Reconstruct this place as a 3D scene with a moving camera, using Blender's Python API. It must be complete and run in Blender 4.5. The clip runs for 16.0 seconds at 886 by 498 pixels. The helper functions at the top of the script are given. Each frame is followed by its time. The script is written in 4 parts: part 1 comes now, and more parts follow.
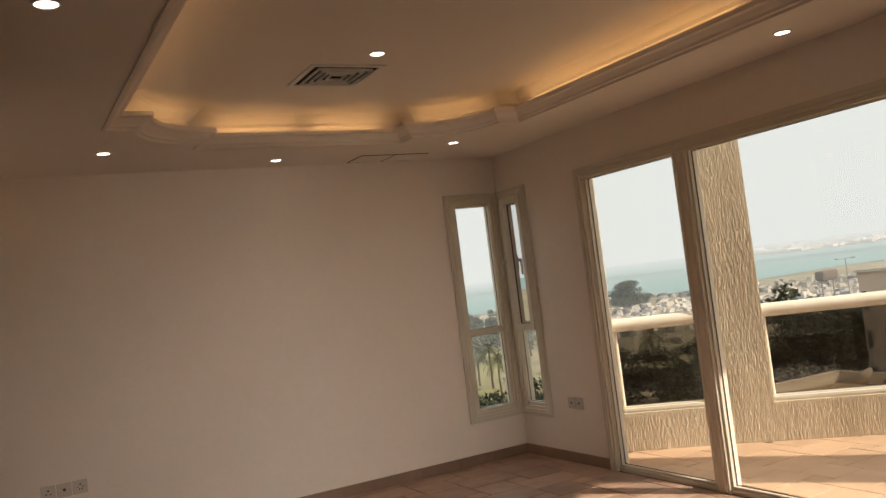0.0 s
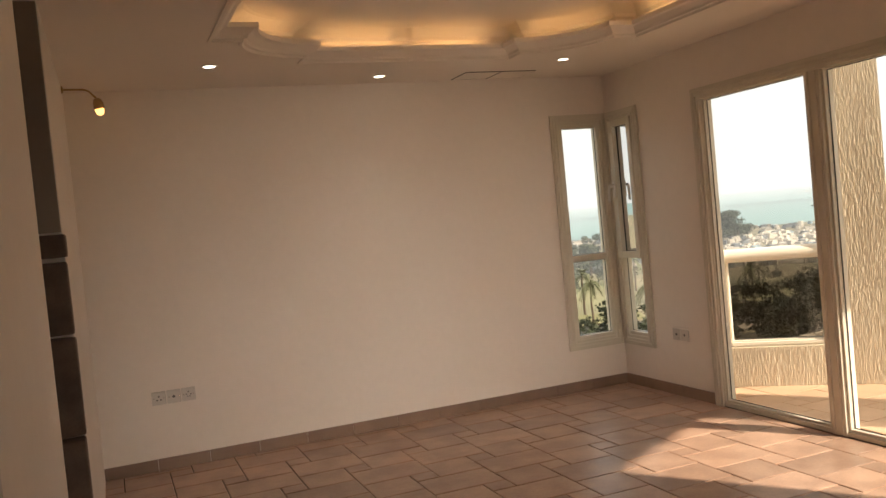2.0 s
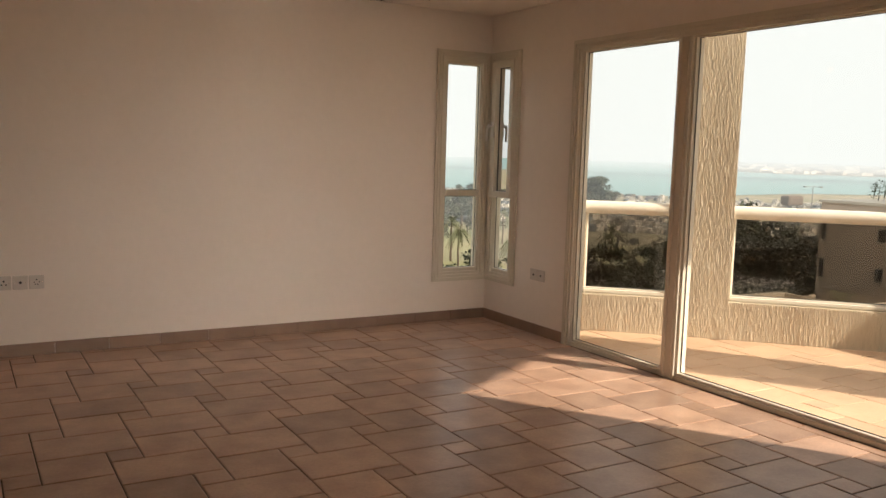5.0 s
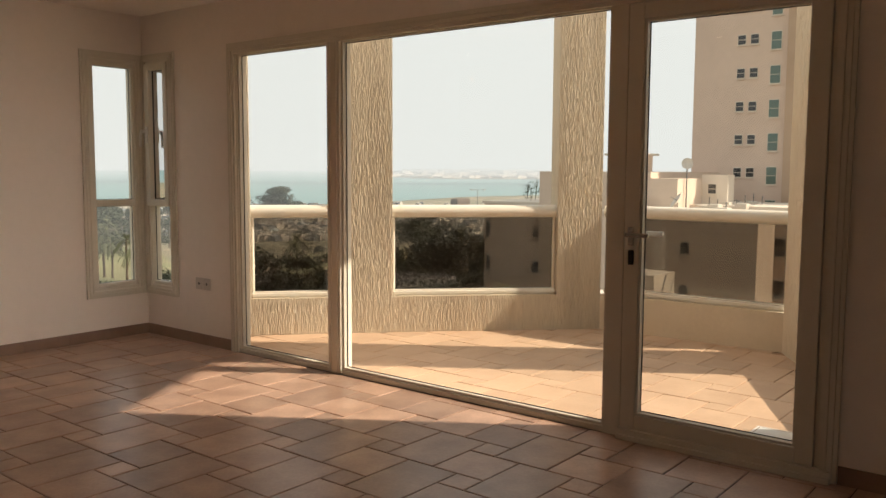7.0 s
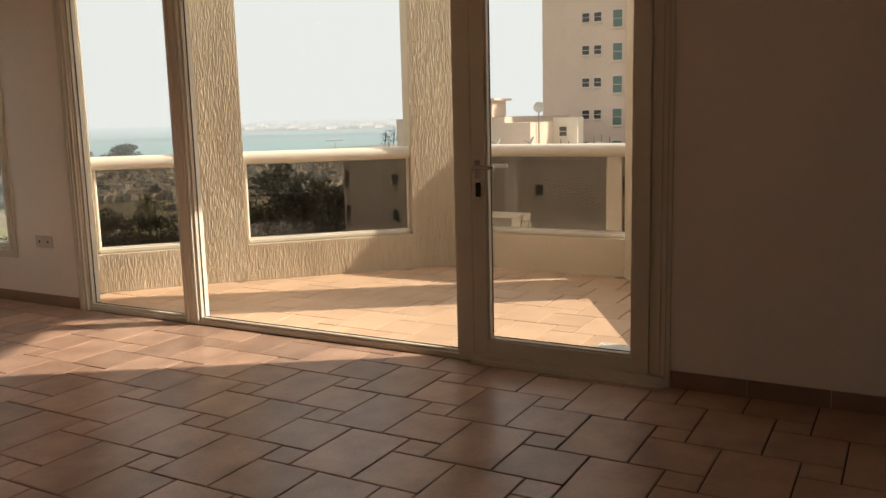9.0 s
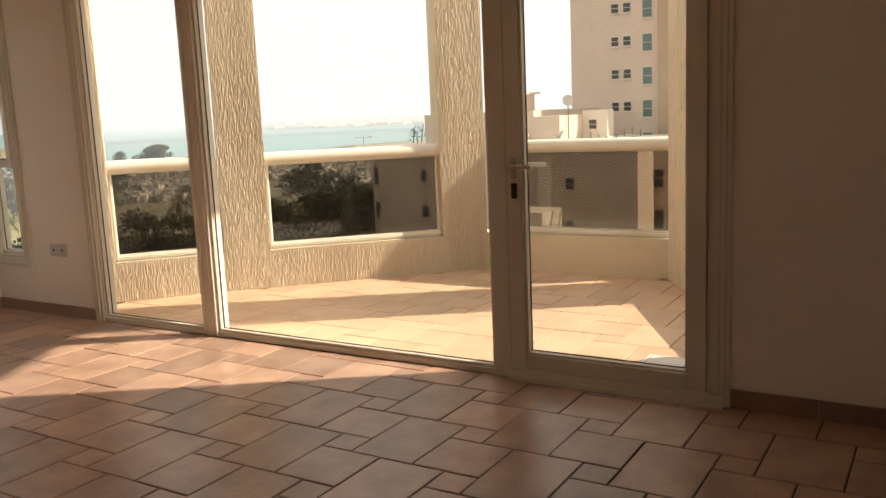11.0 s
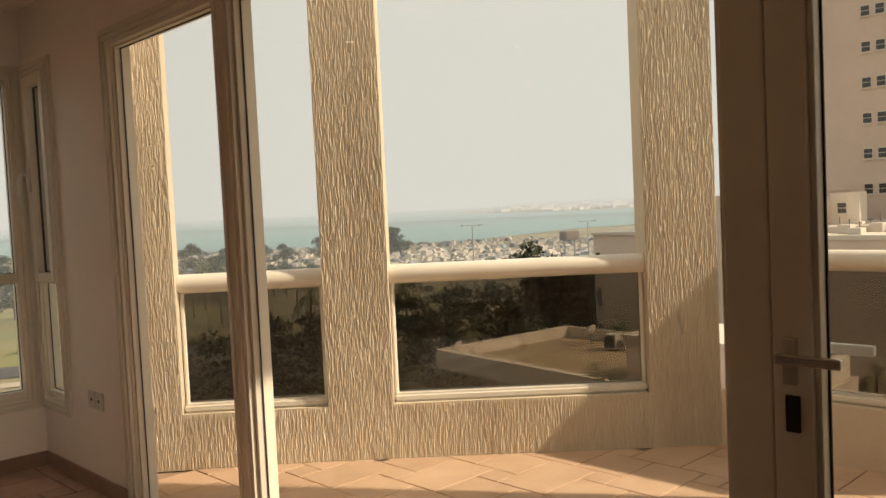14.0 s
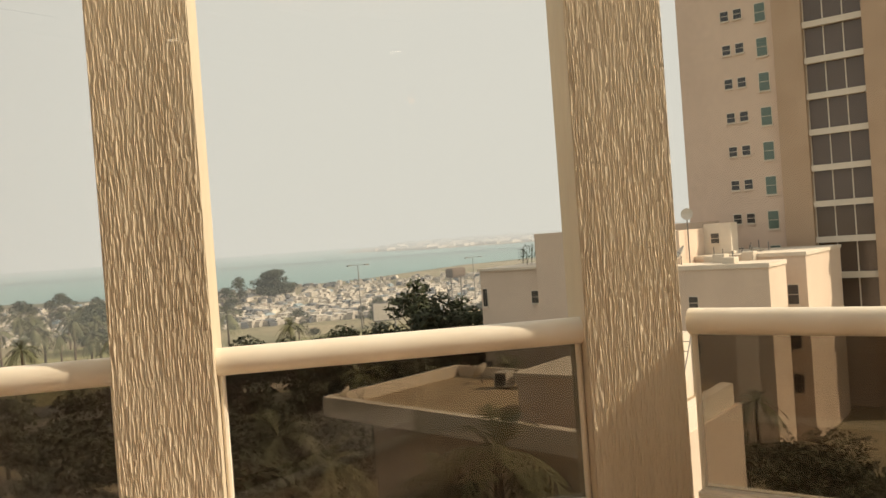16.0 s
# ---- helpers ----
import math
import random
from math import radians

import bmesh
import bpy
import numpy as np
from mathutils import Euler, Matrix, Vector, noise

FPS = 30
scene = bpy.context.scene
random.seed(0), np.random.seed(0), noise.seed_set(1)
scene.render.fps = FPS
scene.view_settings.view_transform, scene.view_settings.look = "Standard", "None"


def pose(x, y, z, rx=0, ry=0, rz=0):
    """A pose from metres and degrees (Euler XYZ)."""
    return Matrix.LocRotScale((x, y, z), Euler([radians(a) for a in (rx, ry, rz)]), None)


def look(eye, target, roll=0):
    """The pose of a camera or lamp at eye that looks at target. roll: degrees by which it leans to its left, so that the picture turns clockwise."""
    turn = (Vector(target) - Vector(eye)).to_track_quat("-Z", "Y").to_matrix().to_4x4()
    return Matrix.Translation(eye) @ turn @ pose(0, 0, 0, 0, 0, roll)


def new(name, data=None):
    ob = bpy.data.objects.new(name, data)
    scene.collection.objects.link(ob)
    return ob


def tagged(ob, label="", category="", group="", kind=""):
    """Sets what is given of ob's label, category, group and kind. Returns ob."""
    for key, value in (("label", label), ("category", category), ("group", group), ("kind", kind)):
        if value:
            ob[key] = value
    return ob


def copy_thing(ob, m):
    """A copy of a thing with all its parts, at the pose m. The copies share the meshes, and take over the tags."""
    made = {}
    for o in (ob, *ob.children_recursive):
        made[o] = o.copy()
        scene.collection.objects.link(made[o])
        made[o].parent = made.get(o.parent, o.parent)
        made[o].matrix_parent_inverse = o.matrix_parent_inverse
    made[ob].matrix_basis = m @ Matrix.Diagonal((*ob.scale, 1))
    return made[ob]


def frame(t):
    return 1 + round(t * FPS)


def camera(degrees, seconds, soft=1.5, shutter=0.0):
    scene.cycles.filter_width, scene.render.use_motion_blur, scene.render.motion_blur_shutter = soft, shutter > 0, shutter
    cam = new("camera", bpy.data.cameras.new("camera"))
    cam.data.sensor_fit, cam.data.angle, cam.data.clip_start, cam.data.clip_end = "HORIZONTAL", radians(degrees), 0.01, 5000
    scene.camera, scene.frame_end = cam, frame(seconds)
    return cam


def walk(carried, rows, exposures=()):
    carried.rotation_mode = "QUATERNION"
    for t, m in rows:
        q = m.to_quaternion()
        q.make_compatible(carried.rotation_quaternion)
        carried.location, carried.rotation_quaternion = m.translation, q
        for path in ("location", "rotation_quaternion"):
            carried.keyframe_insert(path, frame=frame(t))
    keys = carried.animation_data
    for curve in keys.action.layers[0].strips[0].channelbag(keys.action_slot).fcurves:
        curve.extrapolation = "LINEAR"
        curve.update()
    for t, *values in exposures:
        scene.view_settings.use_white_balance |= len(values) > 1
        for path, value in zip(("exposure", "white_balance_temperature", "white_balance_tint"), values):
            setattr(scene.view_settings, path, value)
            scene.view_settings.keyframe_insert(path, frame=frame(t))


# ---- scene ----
cam = camera(55.4, 16.0)
PATH = [
    (0, (0.507, 0.061, 1.44), (1.46, 1.817, 1.524), -7.1),
    (0.5, (0.523, 0.14, 1.429), (1.409, 1.933, 1.445), -6.9),
    (1, (0.519, 0.193, 1.44), (1.33, 2.021, 1.41), -7.4),
    (1.5, (0.526, 0.217, 1.432), (1.277, 2.07, 1.384), -7.2),
    (2, (0.515, 0.223, 1.439), (1.251, 2.081, 1.367), -5.5),
    (2.5, (0.484, 0.231, 1.425), (1.262, 2.071, 1.334), -3.9),
    (3, (0.536, 0.122, 1.463), (1.399, 1.925, 1.534), -2.9),
    (3.5, (0.568, 0.137, 1.442), (1.538, 1.882, 1.554), 0.5),
    (3.7, (0.55, 0.155, 1.443), (1.563, 1.879, 1.476), 2.1),
    (5.8, (0.472, 0.102, 1.286), (1.512, 1.787, 1.005), -0.8),
    (6, (0.518, 0.082, 1.296), (1.668, 1.696, 1.025), -0.9),
    (6.5, (0.538, 0.066, 1.304), (1.93, 1.484, 1.075), 0.1),
    (7, (0.573, 0.027, 1.293), (2.128, 1.271, 1.104), 0.3),
    (7.5, (0.574, 0.002, 1.305), (2.21, 1.141, 1.142), 0.0),
    (8, (0.608, 0.005, 1.296), (2.305, 1.05, 1.137), 0.3),
    (8.5, (0.565, -0.031, 1.242), (2.289, 0.953, 0.993), -0.1),
    (8.7, (0.535, -0.056, 1.236), (2.262, 0.913, 0.952), -1.0),
    (10.8, (0.743, 0.099, 1.276), (2.447, 1.075, 0.901), -2.0),
    (11, (0.829, 0.129, 1.24), (2.515, 1.156, 0.922), -2.5),
    (11.5, (1.166, 0.314, 1.244), (2.813, 1.432, 1.058), -3.0),
    (12, (1.479, 0.473, 1.236), (2.993, 1.767, 1.06), -3.4),
    (12.5, (1.732, 0.644, 1.272), (3.083, 2.112, 1.131), -2.4),
    (13, (2.09, 0.837, 1.303), (3.487, 2.267, 1.258), -2.2),
    (13.5, (2.432, 0.95, 1.305), (3.841, 2.368, 1.226), -2.6),
    (14, (2.697, 1.135, 1.297), (4.079, 2.577, 1.197), -2.7),
    (14.5, (2.978, 1.377, 1.33), (4.38, 2.801, 1.254), -2.4),
    (15, (3.273, 1.621, 1.316), (4.675, 3.046, 1.24), -3.9),
    (15.5, (3.485, 1.792, 1.312), (4.923, 3.18, 1.238), -3.9),
    (16, (3.711, 2.018, 1.337), (5.279, 3.259, 1.312), -4.2),
]
EXPOSE = [(0.0, 0.42, 6300, 10), (2.0, 0.85, 6450, 10), (3.7, 0.6, 6250, 10), (6.0, 0.75, 6300, 10), (7.0, 0.45, 6300, 10), (8.7, 0.45, 6250, 10), (11.0, 0.82, 6450, 10), (11.5, 0.5, 6850, 10), (12.0, 0.3, 6950, 10), (14.0, 0.17, 6800, 10), (16.0, 0.12, 6900, 10)]
walk(cam, [(t, look(eye, target, roll)) for t, eye, target, roll in PATH], EXPOSE)

# ---- light ----
SUN_AZ, SUN_EL = radians(146.0), radians(36.5)   # azimuth from +y towards +x
to_sun = Vector((math.sin(SUN_AZ) * math.cos(SUN_EL), math.cos(SUN_AZ) * math.cos(SUN_EL), math.sin(SUN_EL)))
world = bpy.data.worlds.new("sky")
scene.world = world
world.use_nodes = True
wn = world.node_tree.nodes
sky = wn.new("ShaderNodeTexSky")
sky.sky_type, sky.sun_disc = "NISHITA", False
sky.sun_elevation, sky.sun_rotation = SUN_EL, SUN_AZ
sky.air_density, sky.dust_density, sky.ozone_density = 1.0, 8.0, 1.0
haze_mix = wn.new("ShaderNodeMix")
haze_mix.data_type = "RGBA"
haze_mix.inputs[0].default_value = 0.8
haze_mix.inputs[7].default_value = (10.0, 9.9, 9.2, 1)
world.node_tree.links.new(sky.outputs[0], haze_mix.inputs[6])
world.node_tree.links.new(haze_mix.outputs[2], wn["Background"].inputs[0])
wn["Background"].inputs[1].default_value = 0.08
sun = new("sun", bpy.data.lights.new("sun", "SUN"))
sun.data.energy, sun.data.angle, sun.data.color = 5.0, radians(0.9), (1.0, 0.85, 0.66)
sun.matrix_world = look(to_sun * 30, (0, 0, 0))


# ---- materials ----
def mat(name, col, col2=None, rough=0.6, metal=0.0, scale=6.0, bump=0.0, bscale=40.0, stretch=(1, 1, 1), spec=0.5, vary=0.0, fine=0.0):
    """A surface with colour that varies at two scales, fine relief and optional change from piece to piece."""
    m = bpy.data.materials.new(name)
    m.use_nodes = True
    n, l = m.node_tree.nodes, m.node_tree.links
    b = n["Principled BSDF"]
    b.inputs["Roughness"].default_value, b.inputs["Metallic"].default_value = rough, metal
    b.inputs["Specular IOR Level"].default_value = spec
    tc = n.new("ShaderNodeTexCoord")
    mp = n.new("ShaderNodeMapping")
    mp.inputs["Scale"].default_value = stretch
    geo = n.new("ShaderNodeNewGeometry")
    l.new(geo.outputs["Position"], mp.inputs[0])
    t1 = n.new("ShaderNodeTexNoise")
    t1.inputs["Scale"].default_value, t1.inputs["Detail"].default_value = scale, 8
    l.new(mp.outputs[0], t1.inputs["Vector"])
    ramp = n.new("ShaderNodeValToRGB")
    c2 = col2 or tuple(c * 0.88 for c in col)
    ramp.color_ramp.elements[0].position, ramp.color_ramp.elements[1].position = 0.35, 0.65
    ramp.color_ramp.elements[0].color, ramp.color_ramp.elements[1].color = (*c2, 1), (*col, 1)
    l.new(t1.outputs[0], ramp.inputs[0])
    out = ramp.outputs[0]
    if vary:
        oi = n.new("ShaderNodeObjectInfo")
        mr = n.new("ShaderNodeMapRange")
        mr.inputs["To Min"].default_value, mr.inputs["To Max"].default_value = 1 - vary, 1 + vary
        l.new(oi.outputs["Random"], mr.inputs[0])
        hs = n.new("ShaderNodeHueSaturation")
        l.new(mr.outputs[0], hs.inputs["Value"])
        l.new(out, hs.inputs["Color"])
        out = hs.outputs[0]
    if fine:
        t3 = n.new("ShaderNodeTexNoise")
        t3.inputs["Scale"].default_value, t3.inputs["Detail"].default_value = scale * 14, 4
        l.new(mp.outputs[0], t3.inputs["Vector"])
        mr3 = n.new("ShaderNodeMapRange")
        mr3.inputs["From Min"].default_value, mr3.inputs["From Max"].default_value = 0.3, 0.7
        mr3.inputs["To Min"].default_value, mr3.inputs["To Max"].default_value = 1 - fine, 1 + fine
        l.new(t3.outputs[0], mr3.inputs[0])
        h3 = n.new("ShaderNodeHueSaturation")
        l.new(mr3.outputs[0], h3.inputs["Value"])
        l.new(out, h3.inputs["Color"])
        out = h3.outputs[0]
    l.new(out, b.inputs["Base Color"])
    if bump:
        t2 = n.new("ShaderNodeTexNoise")
        t2.inputs["Scale"].default_value, t2.inputs["Detail"].default_value = bscale, 6
        l.new(mp.outputs[0], t2.inputs["Vector"])
        bp = n.new("ShaderNodeBump")
        bp.inputs["Strength"].default_value, bp.inputs["Distance"].default_value = bump, 0.004
        l.new(t2.outputs[0], bp.inputs["Height"])
        l.new(bp.outputs[0], b.inputs["Normal"])
    return m


def glow(name, col, strength):
    m = bpy.data.materials.new(name)
    m.use_nodes = True
    b = m.node_tree.nodes["Principled BSDF"]
    b.inputs["Base Color"].default_value = (*col, 1)
    b.inputs["Emission Color"].default_value = (*col, 1)
    b.inputs["Emission Strength"].default_value = strength
    return m


def pane_glass(name, tint, gloss=0.04, rough=0.0):
    """Thin flat glass: clear with a tint, and a weak mirror that grows at grazing angles."""
    m = bpy.data.materials.new(name)
    m.use_nodes = True
    n, l = m.node_tree.nodes, m.node_tree.links
    n.remove(n["Principled BSDF"])
    tr, gl, mx, fr = n.new("ShaderNodeBsdfTransparent"), n.new("ShaderNodeBsdfGlossy"), n.new("ShaderNodeMixShader"), n.new("ShaderNodeFresnel")
    tr.inputs[0].default_value = (*tint, 1)
    gl.inputs["Roughness"].default_value = rough
    fr.inputs[0].default_value = 1.45
    l.new(fr.outputs[0], mx.inputs[0])
    l.new(tr.outputs[0], mx.inputs[1])
    l.new(gl.outputs[0], mx.inputs[2])
    l.new(mx.outputs[0], n["Material Output"].inputs[0])
    return m


M_WALL = mat("wall_paint", (0.86, 0.785, 0.715), (0.83, 0.755, 0.685), rough=0.55, scale=1.3, bump=0.12, bscale=60, fine=0.012)
M_CEIL = mat("ceiling_paint", (0.83, 0.76, 0.69), (0.81, 0.74, 0.67), rough=0.7, scale=1.0, bump=0.05, bscale=50)
M_TILE = mat("floor_tile", (0.47, 0.305, 0.22), (0.34, 0.212, 0.15), rough=0.31, scale=5.0, bump=0.25, bscale=25, vary=0.2, fine=0.08, spec=0.45)
M_GROUT = mat("floor_grout", (0.055, 0.036, 0.026), rough=0.9, scale=8)
M_SKIRT = mat("skirting_tile", (0.30, 0.20, 0.145), (0.25, 0.165, 0.12), rough=0.4, scale=5, bump=0.15, vary=0.08)
M_FRAME = mat("cream_aluminium", (0.70, 0.65, 0.55), (0.67, 0.62, 0.52), rough=0.35, scale=3, bump=0.02, spec=0.5)
M_GASKET = mat("rubber_gasket", (0.02, 0.02, 0.02), rough=0.6)
M_CHROME = mat("satin_chrome", (0.72, 0.70, 0.66), rough=0.25, metal=1.0, scale=20)
M_WHITEMETAL = mat("white_enamel", (0.80, 0.78, 0.74), rough=0.3)
# near-black painted in for shade in gaps and holes; also the lock plate
M_DARK = mat("shade_and_lock_black", (0.015, 0.013, 0.012), rough=0.8)
M_PLASTIC = mat("socket_plastic", (0.60, 0.55, 0.50), (0.57, 0.52, 0.47), rough=0.35)
M_BRASS = mat("aged_brass", (0.45, 0.30, 0.13), rough=0.35, metal=1.0, scale=30)
M_STONE = mat("brown_stone", (0.16, 0.11, 0.08), (0.09, 0.06, 0.045), rough=0.7, scale=9, bump=0.5, bscale=18, fine=0.1)
M_TAUPE = mat("taupe_paint", (0.30, 0.25, 0.21), rough=0.6, scale=2, bump=0.1)
M_STUCCO = mat("rough_stucco", (0.67, 0.58, 0.445), (0.57, 0.485, 0.365), rough=0.9, scale=4, bump=0.9, bscale=150, stretch=(1, 1, 0.16), fine=0.05)
M_SMOOTH = mat("smooth_render", (0.74, 0.63, 0.48), (0.69, 0.58, 0.43), rough=0.8, scale=3, bump=0.2, bscale=70, fine=0.03)
M_RAIL = mat("rail_paint", (0.80, 0.74, 0.64), (0.76, 0.69, 0.58), rough=0.4, scale=4, bump=0.05)
M_BTILE = mat("balcony_tile", (0.61, 0.42, 0.28), (0.54, 0.36, 0.235), rough=0.5, scale=4, bump=0.2, bscale=30, vary=0.07, fine=0.04)
M_BGROUT = mat("balcony_grout", (0.40, 0.27, 0.175), rough=0.9, scale=8)
M_GLASS = pane_glass("clear_glass", (0.90, 0.91, 0.90))
M_SMOKED = pane_glass("smoked_glass", (0.49, 0.46, 0.42))
M_TUBE = glow("warm_tube", (1.0, 0.60, 0.24), 2.7)
M_LED = glow("downlight_glow", (1.0, 0.88, 0.70), 5.0)
M_BULB = glow("amber_bulb", (1.0, 0.50, 0.14), 1.8)


# ---- mesh helpers ----
def box(bm, x0, x1, y0, y1, z0, z1, m=None, bevel=0.0):
    """An axis-aligned block, with edges eased by bevel."""
    vs = [bm.verts.new((x, y, z)) for x in (x0, x1) for y in (y0, y1) for z in (z0, z1)]
    fs = [bm.faces.new([vs[i] for i in f]) for f in ((0, 1, 3, 2), (4, 6, 7, 5), (0, 4, 5, 1), (2, 3, 7, 6), (0, 2, 6, 4), (1, 5, 7, 3))]
    if bevel:
        es = list({e for f in fs for e in f.edges})
        r = bmesh.ops.bevel(bm, geom=es, offset=bevel, segments=2, affect="EDGES", profile=0.6)
        vs = list({v for f in r["faces"] for v in f.verts} | {v for v in vs if v.is_valid})
    if m is not None:
        for v in vs:
            v.co = m @ v.co
    return vs


def prism(bm, pts, z0, z1):
    """An upright prism over a plan outline."""
    lo = [bm.verts.new((x, y, z0)) for x, y in pts]
    hi = [bm.verts.new((x, y, z1)) for x, y in pts]
    k = len(pts)
    bm.faces.new(lo[::-1])
    bm.faces.new(hi)
    for i in range(k):
        bm.faces.new((lo[i], lo[(i + 1) % k], hi[(i + 1) % k], hi[i]))


def tube(bm, a, b, r, seg=12, r2=None):
    """A round bar from a to b."""
    a, b = Vector(a), Vector(b)
    q = (b - a).to_track_quat("Z", "Y").to_matrix()
    r2 = r if r2 is None else r2
    rings = []
    for p, rr in ((a, r), (b, r2)):
        rings.append([bm.verts.new(p + q @ Vector((rr * math.cos(2 * math.pi * i / seg), rr * math.sin(2 * math.pi * i / seg), 0))) for i in range(seg)])
    for i in range(seg):
        bm.faces.new((rings[0][i], rings[0][(i + 1) % seg], rings[1][(i + 1) % seg], rings[1][i]))
    bm.faces.new(rings[0][::-1])
    bm.faces.new(rings[1])


def turned(bm, prof, seg=20, m=None):
    """A body turned round z from (radius, height) pairs."""
    rings = [[bm.verts.new((r * math.cos(2 * math.pi * i / seg), r * math.sin(2 * math.pi * i / seg), z)) for i in range(seg)] for r, z in prof]
    for a, b in zip(rings, rings[1:]):
        for i in range(seg):
            bm.faces.new((a[i], a[(i + 1) % seg], b[(i + 1) % seg], b[i]))
    bm.faces.new(rings[0][::-1])
    bm.faces.new(rings[-1])
    if m is not None:
        for ring in rings:
            for v in ring:
                v.co = m @ v.co


def part(name, bm, material, parent=None, label="", smooth=False, at=None):
    """Links a bmesh as one mesh object, under a thing or a part where given."""
    bmesh.ops.recalc_face_normals(bm, faces=bm.faces)
    me = bpy.data.meshes.new(name)
    bm.to_mesh(me)
    bm.free()
    me.materials.append(material)
    if smooth:
        me.shade_smooth()
        me.set_sharp_from_angle(angle=radians(35))
    ob = new(name, me)
    if parent is not None:
        ob.parent = parent
    if at is not None:
        ob.matrix_basis = at
    if label:
        tagged(ob, label)
    return ob


def empty(name, label, category, m=None, group="", kind=""):
    ob = new(name)
    if m is not None:
        ob.matrix_basis = m
    return tagged(ob, label, category, group, kind)


def blocks(name, rows, material, parent=None, label="", bevel=0.0, at=None):
    bm = bmesh.new()
    for r in rows:
        box(bm, *r, bevel=bevel)
    return part(name, bm, material, parent, label, at=at)


# ---- plan ----
EX, CY, SOFFIT, TOP = 4.25, 5.93, 2.435, 2.635      # east wall face, north-east corner, ceilings
NW = Vector((0.355, 5.93))                          # far end of the north wall
NANG = math.degrees(math.atan2(CY - NW.y, EX - NW.x))
NLEN = math.hypot(EX - NW.x, CY - NW.y)
NORTH = pose(NW.x, NW.y, 0, 0, 0, NANG)            # x runs along the north wall to the corner, y out of the room
THICK = 0.22

# east wall: solid pieces round the glazed doors and the corner window
D0, D1, DH = 0.868, 4.872, 2.128
W0, WZ0, WZ1 = 5.507, 0.319, 2.14
east = blocks("wall_east", [(EX, EX + THICK, -3.2, D0, 0, 3.1), (EX, EX + THICK, D0, D1, DH, 3.1), (EX, EX + 0.09, D1, 5.34, 0, 3.1), (EX, EX + THICK, 5.34, W0, 0, 3.1),
                            (EX, EX + THICK, W0, CY + 0.06, 0, WZ0), (EX, EX + THICK, W0, CY + 0.06, WZ1, 3.1)], M_WALL)
tagged(east, "cream painted wall with glazed balcony doors", "wall", kind="structure")
NW0 = NLEN - 0.505
north = blocks("wall_north", [(-3.91, NW0, 0, THICK, 0, 3.1), (NW0, NLEN + 0.2, 0, THICK, 0, WZ0), (NW0, NLEN + 0.2, 0, THICK, WZ1, 3.1)], M_WALL, at=NORTH)
tagged(north, "plain cream painted wall lit by a downlight", "wall", kind="structure")
floor = blocks("floor", [(-3.6, EX + 0.1, -3.2, 6.2, -0.12, -0.006)], M_GROUT)
tagged(floor, "terracotta tiles in a three-size pattern with dark joints", "floor", kind="structure")
# closing wall; its opening is invented to let in added light
back = blocks("wall_south", [(-3.8, 0.8, -3.4, -3.2, 0, 3.1), (1.9, EX, -3.4, -3.2, 0, 3.1), (0.8, 1.9, -3.4, -3.2, 0, 0.3), (0.8, 1.9, -3.4, -3.2, 2.1, 3.1)], M_WALL)
tagged(back, "unseen cream painted wall with an invented opening for the fill lamp", "wall", kind="structure")
# unseen slab, added only to stop sunlight at the south opening
shade = blocks("unseen_sun_block", [(-0.6, 3.6, -5.9, -3.41, 2.3, 2.5)], M_SMOOTH)
tagged(shade, "unseen slab added to keep sun out of the invented opening", "slab", kind="structure")
# added fill lamp behind the walk, in an invented opening, to brighten the north wall
fill_lamp = new("fill_light_south", bpy.data.lights.new("fill_light_south", "AREA"))
fill_lamp.data.shape, fill_lamp.data.size, fill_lamp.data.size_y = "RECTANGLE", 1.1, 1.8
fill_lamp.data.energy, fill_lamp.data.color = 4.6, (1.0, 0.84, 0.68)
fill_lamp.data.spread = radians(34)
fill_lamp.matrix_world = look((1.35, -3.19, 1.2), (2.45, 5.9, 0.1))
westw = blocks("wall_west", [(-3.8, -3.6, -3.2, 5.93, 0, 3.1)], M_WALL)
tagged(westw, "plain cream painted wall", "wall", kind="structure")

# ---- ceiling with raised tray ----
LX0, LX1, LY0, LY1 = 1.175, 3.562, 0.35, 5.08


def tray_outline(off):
    """The tray's plan, grown outwards by off: straight sides, stepped and rounded corners."""
    x0, x1, y0, y1, st, r = LX0 - off, LX1 + off, LY0 - off, LY1 + off, 0.16, 0.42
    quarter = []
    pts = [(0, -(st + r)), (st, -(st + r))]
    pts += [(st + r - r * math.cos(a), -(st + r) + r * math.sin(a)) for a in [math.pi / 2 * i / 10 for i in range(1, 11)]]
    pts += [(st + r, 0)]
    for px, py in pts:
        quarter.append((px, py))
    out = [(x0 + px, y1 + py) for px, py in quarter]
    out += [(x1 - px, y1 + py) for px, py in quarter[::-1]]
    out += [(x1 - px, y0 - py) for px, py in quarter]
    out += [(x0 + px, y0 - py) for px, py in quarter[::-1]]
    return out


def swept(bm, prof):
    """A moulding along the tray's outline from (offset, height) pairs."""
    rings = [[bm.verts.new((x, y, z)) for x, y in tray_outline(o)] for o, z in prof]
    for a, b in zip(rings, rings[1:]):
        k = len(a)
        for i in range(k):
            bm.faces.new((a[i], a[(i + 1) % k], b[(i + 1) % k], b[i]))


def sheet_with_hole(bm, outer, hole, z):
    """A flat sheet with a hole cut through it."""
    es = []
    for loop in (outer, hole):
        vs = [bm.verts.new((x, y, z)) for x, y in loop]
        es += [bm.edges.new((vs[i], vs[(i + 1) % len(vs)])) for i in range(len(vs))]
    bmesh.ops.triangle_fill(bm, edges=es, use_beauty=True)


